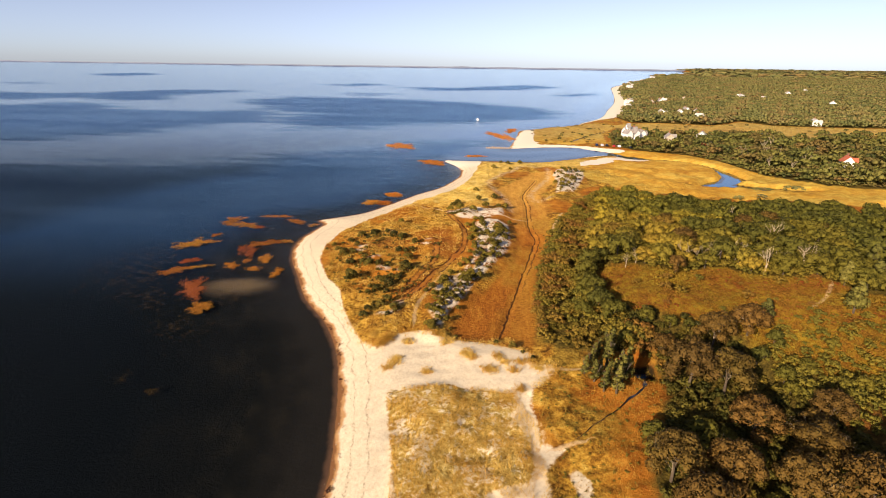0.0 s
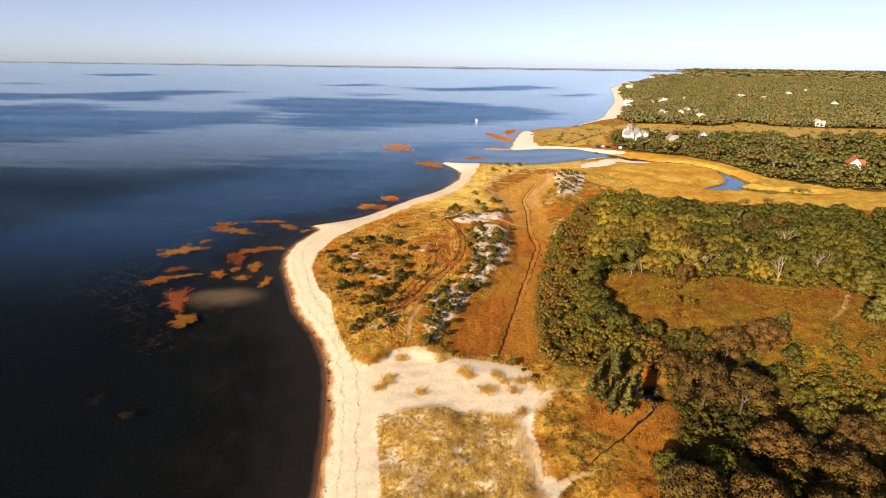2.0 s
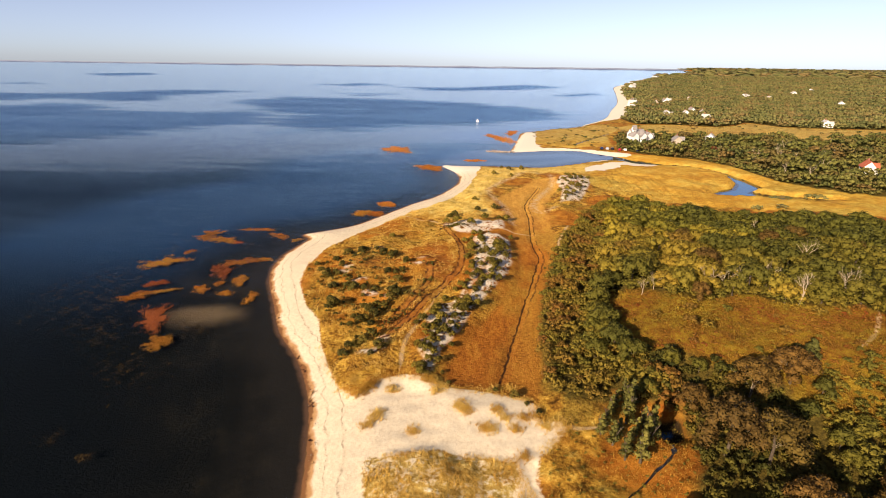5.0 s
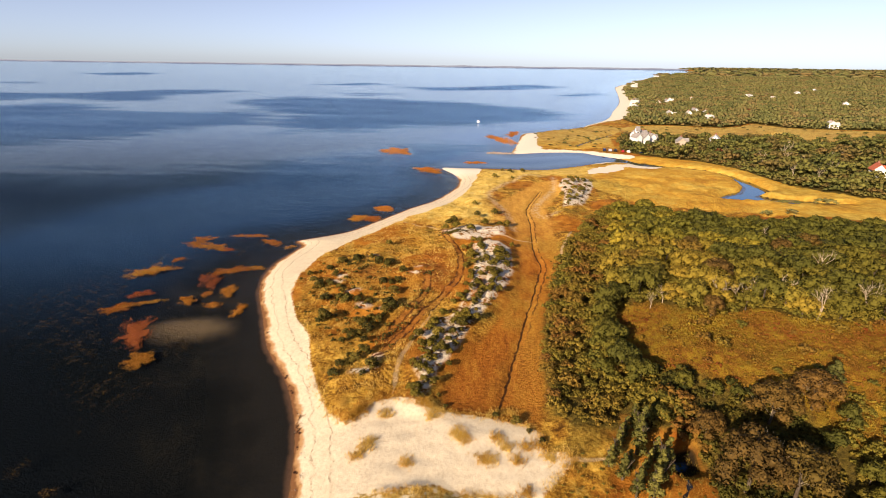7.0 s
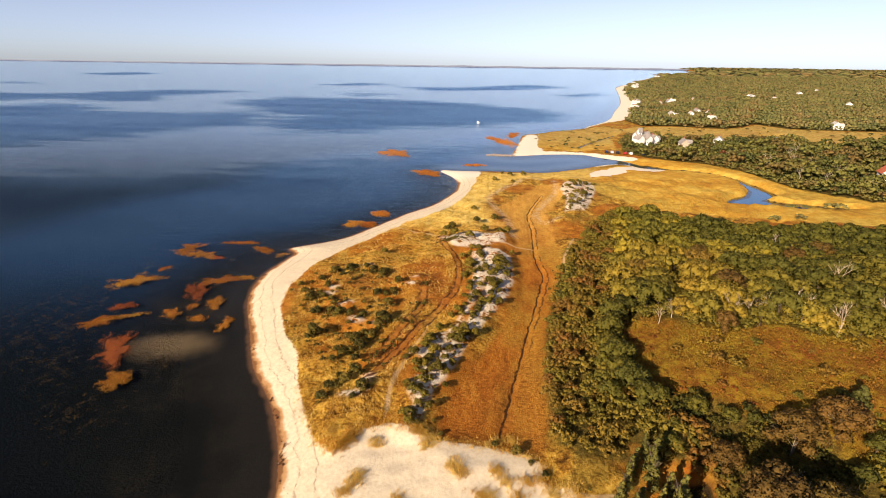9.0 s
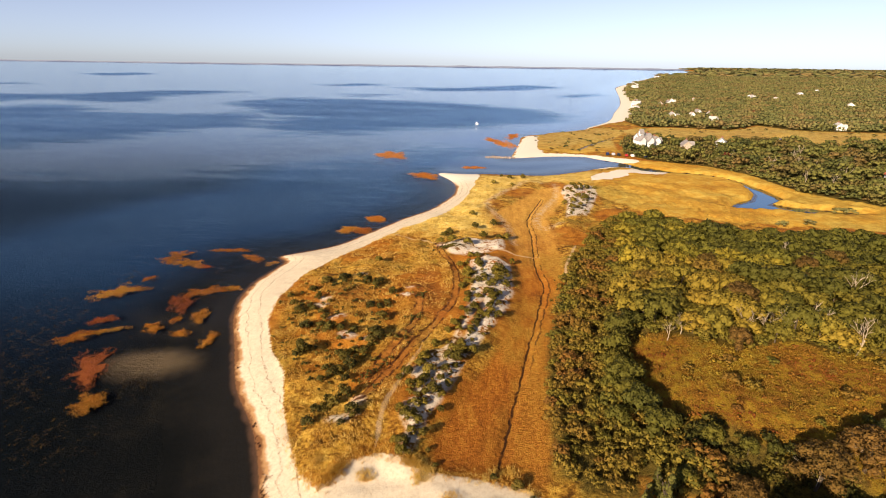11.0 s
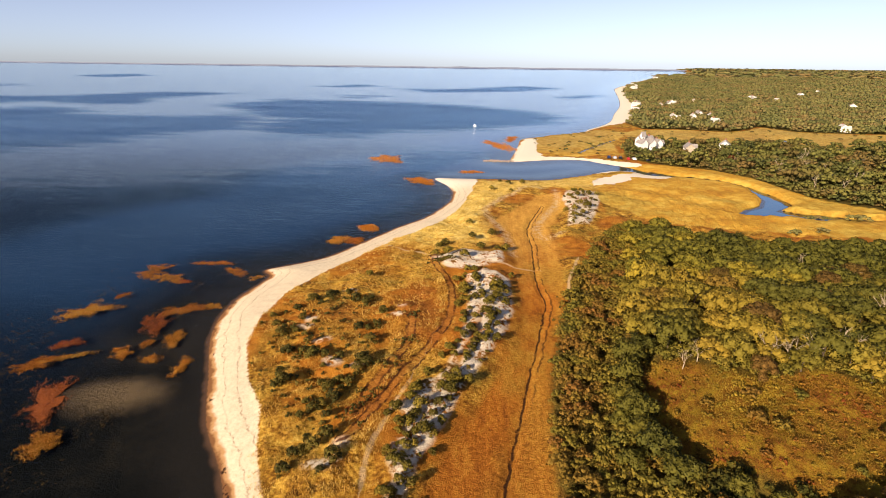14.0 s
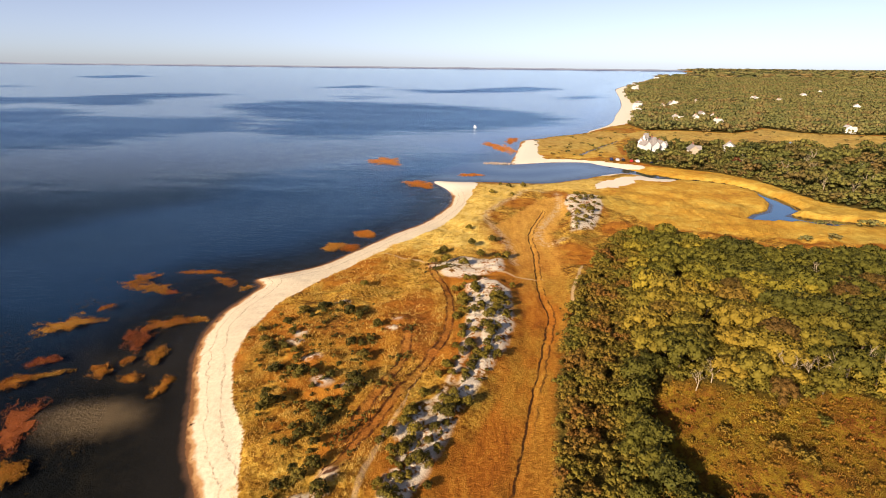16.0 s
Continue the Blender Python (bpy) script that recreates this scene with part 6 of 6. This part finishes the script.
# ---------------------------------------------------------------- parked cars by the inlet
def car(x, y, turn, paint, label):
    z = float(heights(np.array([(x, y)]))[0])
    ob = tagged(new("car"), label, "car", "parked cars")
    ob.matrix_basis = pose(x, y, z, 0, 0, turn)

    def loft(profile, half):
        bm = bmesh.new()
        rows = [[bm.verts.new((px, s * half * (0.86 if pz > 0.95 else 1.0), pz)) for px, pz in profile] for s in (-1, 1)]
        bm.faces.new(rows[0]), bm.faces.new(rows[1][::-1])
        for i in range(len(profile)):
            j = (i + 1) % len(profile)
            bm.faces.new((rows[0][i], rows[1][i], rows[1][j], rows[0][j]))
        bmesh.ops.recalc_face_normals(bm, faces=bm.faces[:])
        bmesh.ops.bevel(bm, geom=bm.edges[:], offset=0.05, segments=1, affect='EDGES')
        return bm

    part("body", loft([(-2.2, 0.3), (2.2, 0.3), (2.25, 0.65), (1.2, 0.9), (0.7, 1.0), (0.3, 1.45), (-1.3, 1.45), (-2.0, 0.95), (-2.25, 0.85)], 0.88), paint, ob)
    part("windscreen", box_bm((0, 0, 0, 0.06, 1.3, 0.5)), GLASS, ob, "", pose(0.55, 0, 1.22, 0, -42))
    for side in (-1, 1):
        part("side_window", box_bm((-0.5, side * 0.80, 1.18, 1.5, 0.06, 0.36)), GLASS, ob)
        for wx in (-1.35, 1.4):
            bm = bmesh.new()
            bmesh.ops.create_cone(bm, cap_ends=True, segments=14, radius1=0.33, radius2=0.33, depth=0.22)
            part("wheel", bm, RUBBER, ob, "", pose(wx, side * 0.82, 0.33, 90))


for k, (x, y, turn) in enumerate([(78, 330, 80), (81, 329, 85), (84, 328, 80), (88, 326, 75), (91, 325.5, 85), (98, 324, 80), (102, 323, 70)]):
    shade = ("dark blue", "silver", "black", "red", "white")[k % 5]
    car(x, y, turn, CAR_PAINTS[k % 5], "parked %s car on the sandy lot by the inlet" % shade)


# ---------------------------------------------------------------- boats and jetty
def boat(x, y, turn, length, label):
    ob = tagged(new("motor_boat"), label, "boat")
    ob.matrix_basis = pose(x, y, 0, 0, 0, turn)
    bm = bmesh.new()
    rings = []
    for u in (0, 0.25, 0.5, 0.75, 0.93, 1.0):
        half = length * 0.16 * (1 - max(0, u - 0.45) ** 2 * 3.2)
        half = max(half, 0.04)
        px, top = length * (u - 0.5), 0.75 + 0.35 * u
        rings.append([bm.verts.new(p) for p in ((px, -half, top), (px, -half * 0.8, 0.1), (px, 0, -0.35), (px, half * 0.8, 0.1), (px, half, top))])
    for a, b in zip(rings, rings[1:]):
        for i in range(5):
            j = (i + 1) % 5
            bm.faces.new((a[i], a[j], b[j], b[i]))
    bm.faces.new(rings[0]), bm.faces.new(rings[-1][::-1])
    bmesh.ops.recalc_face_normals(bm, faces=bm.faces[:])
    part("hull", bm, HULL, ob)
    part("cabin", box_bm((0.2, 0, 1.4, length * 0.3, length * 0.2, 1.1), (0.1, 0, 2.0, length * 0.34, length * 0.23, 0.12)), HULL, ob)
    part("windscreen", box_bm((0.2 + length * 0.15, 0, 1.5, 0.06, length * 0.18, 0.5)), GLASS, ob)


boat(0, 480, 150, 2.6, "small white motor boat moored in the bay")

rng = random.Random(50)
stones = []
for k in range(3):
    bm = bmesh.new()
    bmesh.ops.create_icosphere(bm, subdivisions=1, radius=1)
    for v in bm.verts:
        v.co = Vector((round(v.co.x * 1.4), v.co.y, round(v.co.z * 1.3))) * 0.3 + v.co * rng.uniform(0.55, 0.8)
    me = bpy.data.meshes.new("stone")
    bm.to_mesh(me)
    bm.free()
    me.materials.append(STONE)
    stones.append(me)
jetty = tagged(new("stone_jetty"), "low brown granite jetty at the inlet mouth", "jetty")
jetty.matrix_basis = pose(6, 319.6, 0)
for k in range(70):
    s = rng.uniform(0.35, 0.7)
    part("stone", stones[k % 3], STONE, jetty, "", pose(rng.uniform(0, 17), rng.gauss(0, 0.9), 0.0 + rng.uniform(-0.2, 0.25), rng.uniform(0, 90), rng.uniform(0, 90), rng.uniform(0, 360)) @ Matrix.Diagonal((s, s, s * 0.8, 1)))


# ---------------------------------------------------------------- pebbles along the water's edge
rng = np.random.default_rng(60)
pieces = []
edge = np.array([(-17.5, 40), (-17.6, 48.1), (-18.6, 54.3), (-20.8, 64.5), (-23.4, 74), (-26.5, 81.6)], float)
for k in range(90):
    u = rng.uniform(0, 1) ** 1.6 * 4.99
    a, f = edge[int(u)], u - int(u)
    p = a + (edge[int(u) + 1] - a) * f + rng.normal(0, 0.55, 2)
    s = rng.uniform(0.04, 0.11)
    z = float(heights(p[None])[0])
    v = ICO[1][0] * rng.uniform(0.7, 1.2, 3) * (s, s, s * 0.6) + (p[0], p[1], max(z, -0.05) + s * 0.2)
    pieces.append((v, ICO[1][1]))
V, F = joined(pieces)
tagged(new("beach_stones", mesh_of("beach_stones", V, F, STONE, True)), "small pale stones along the water's edge", "stones", "", "stuff")
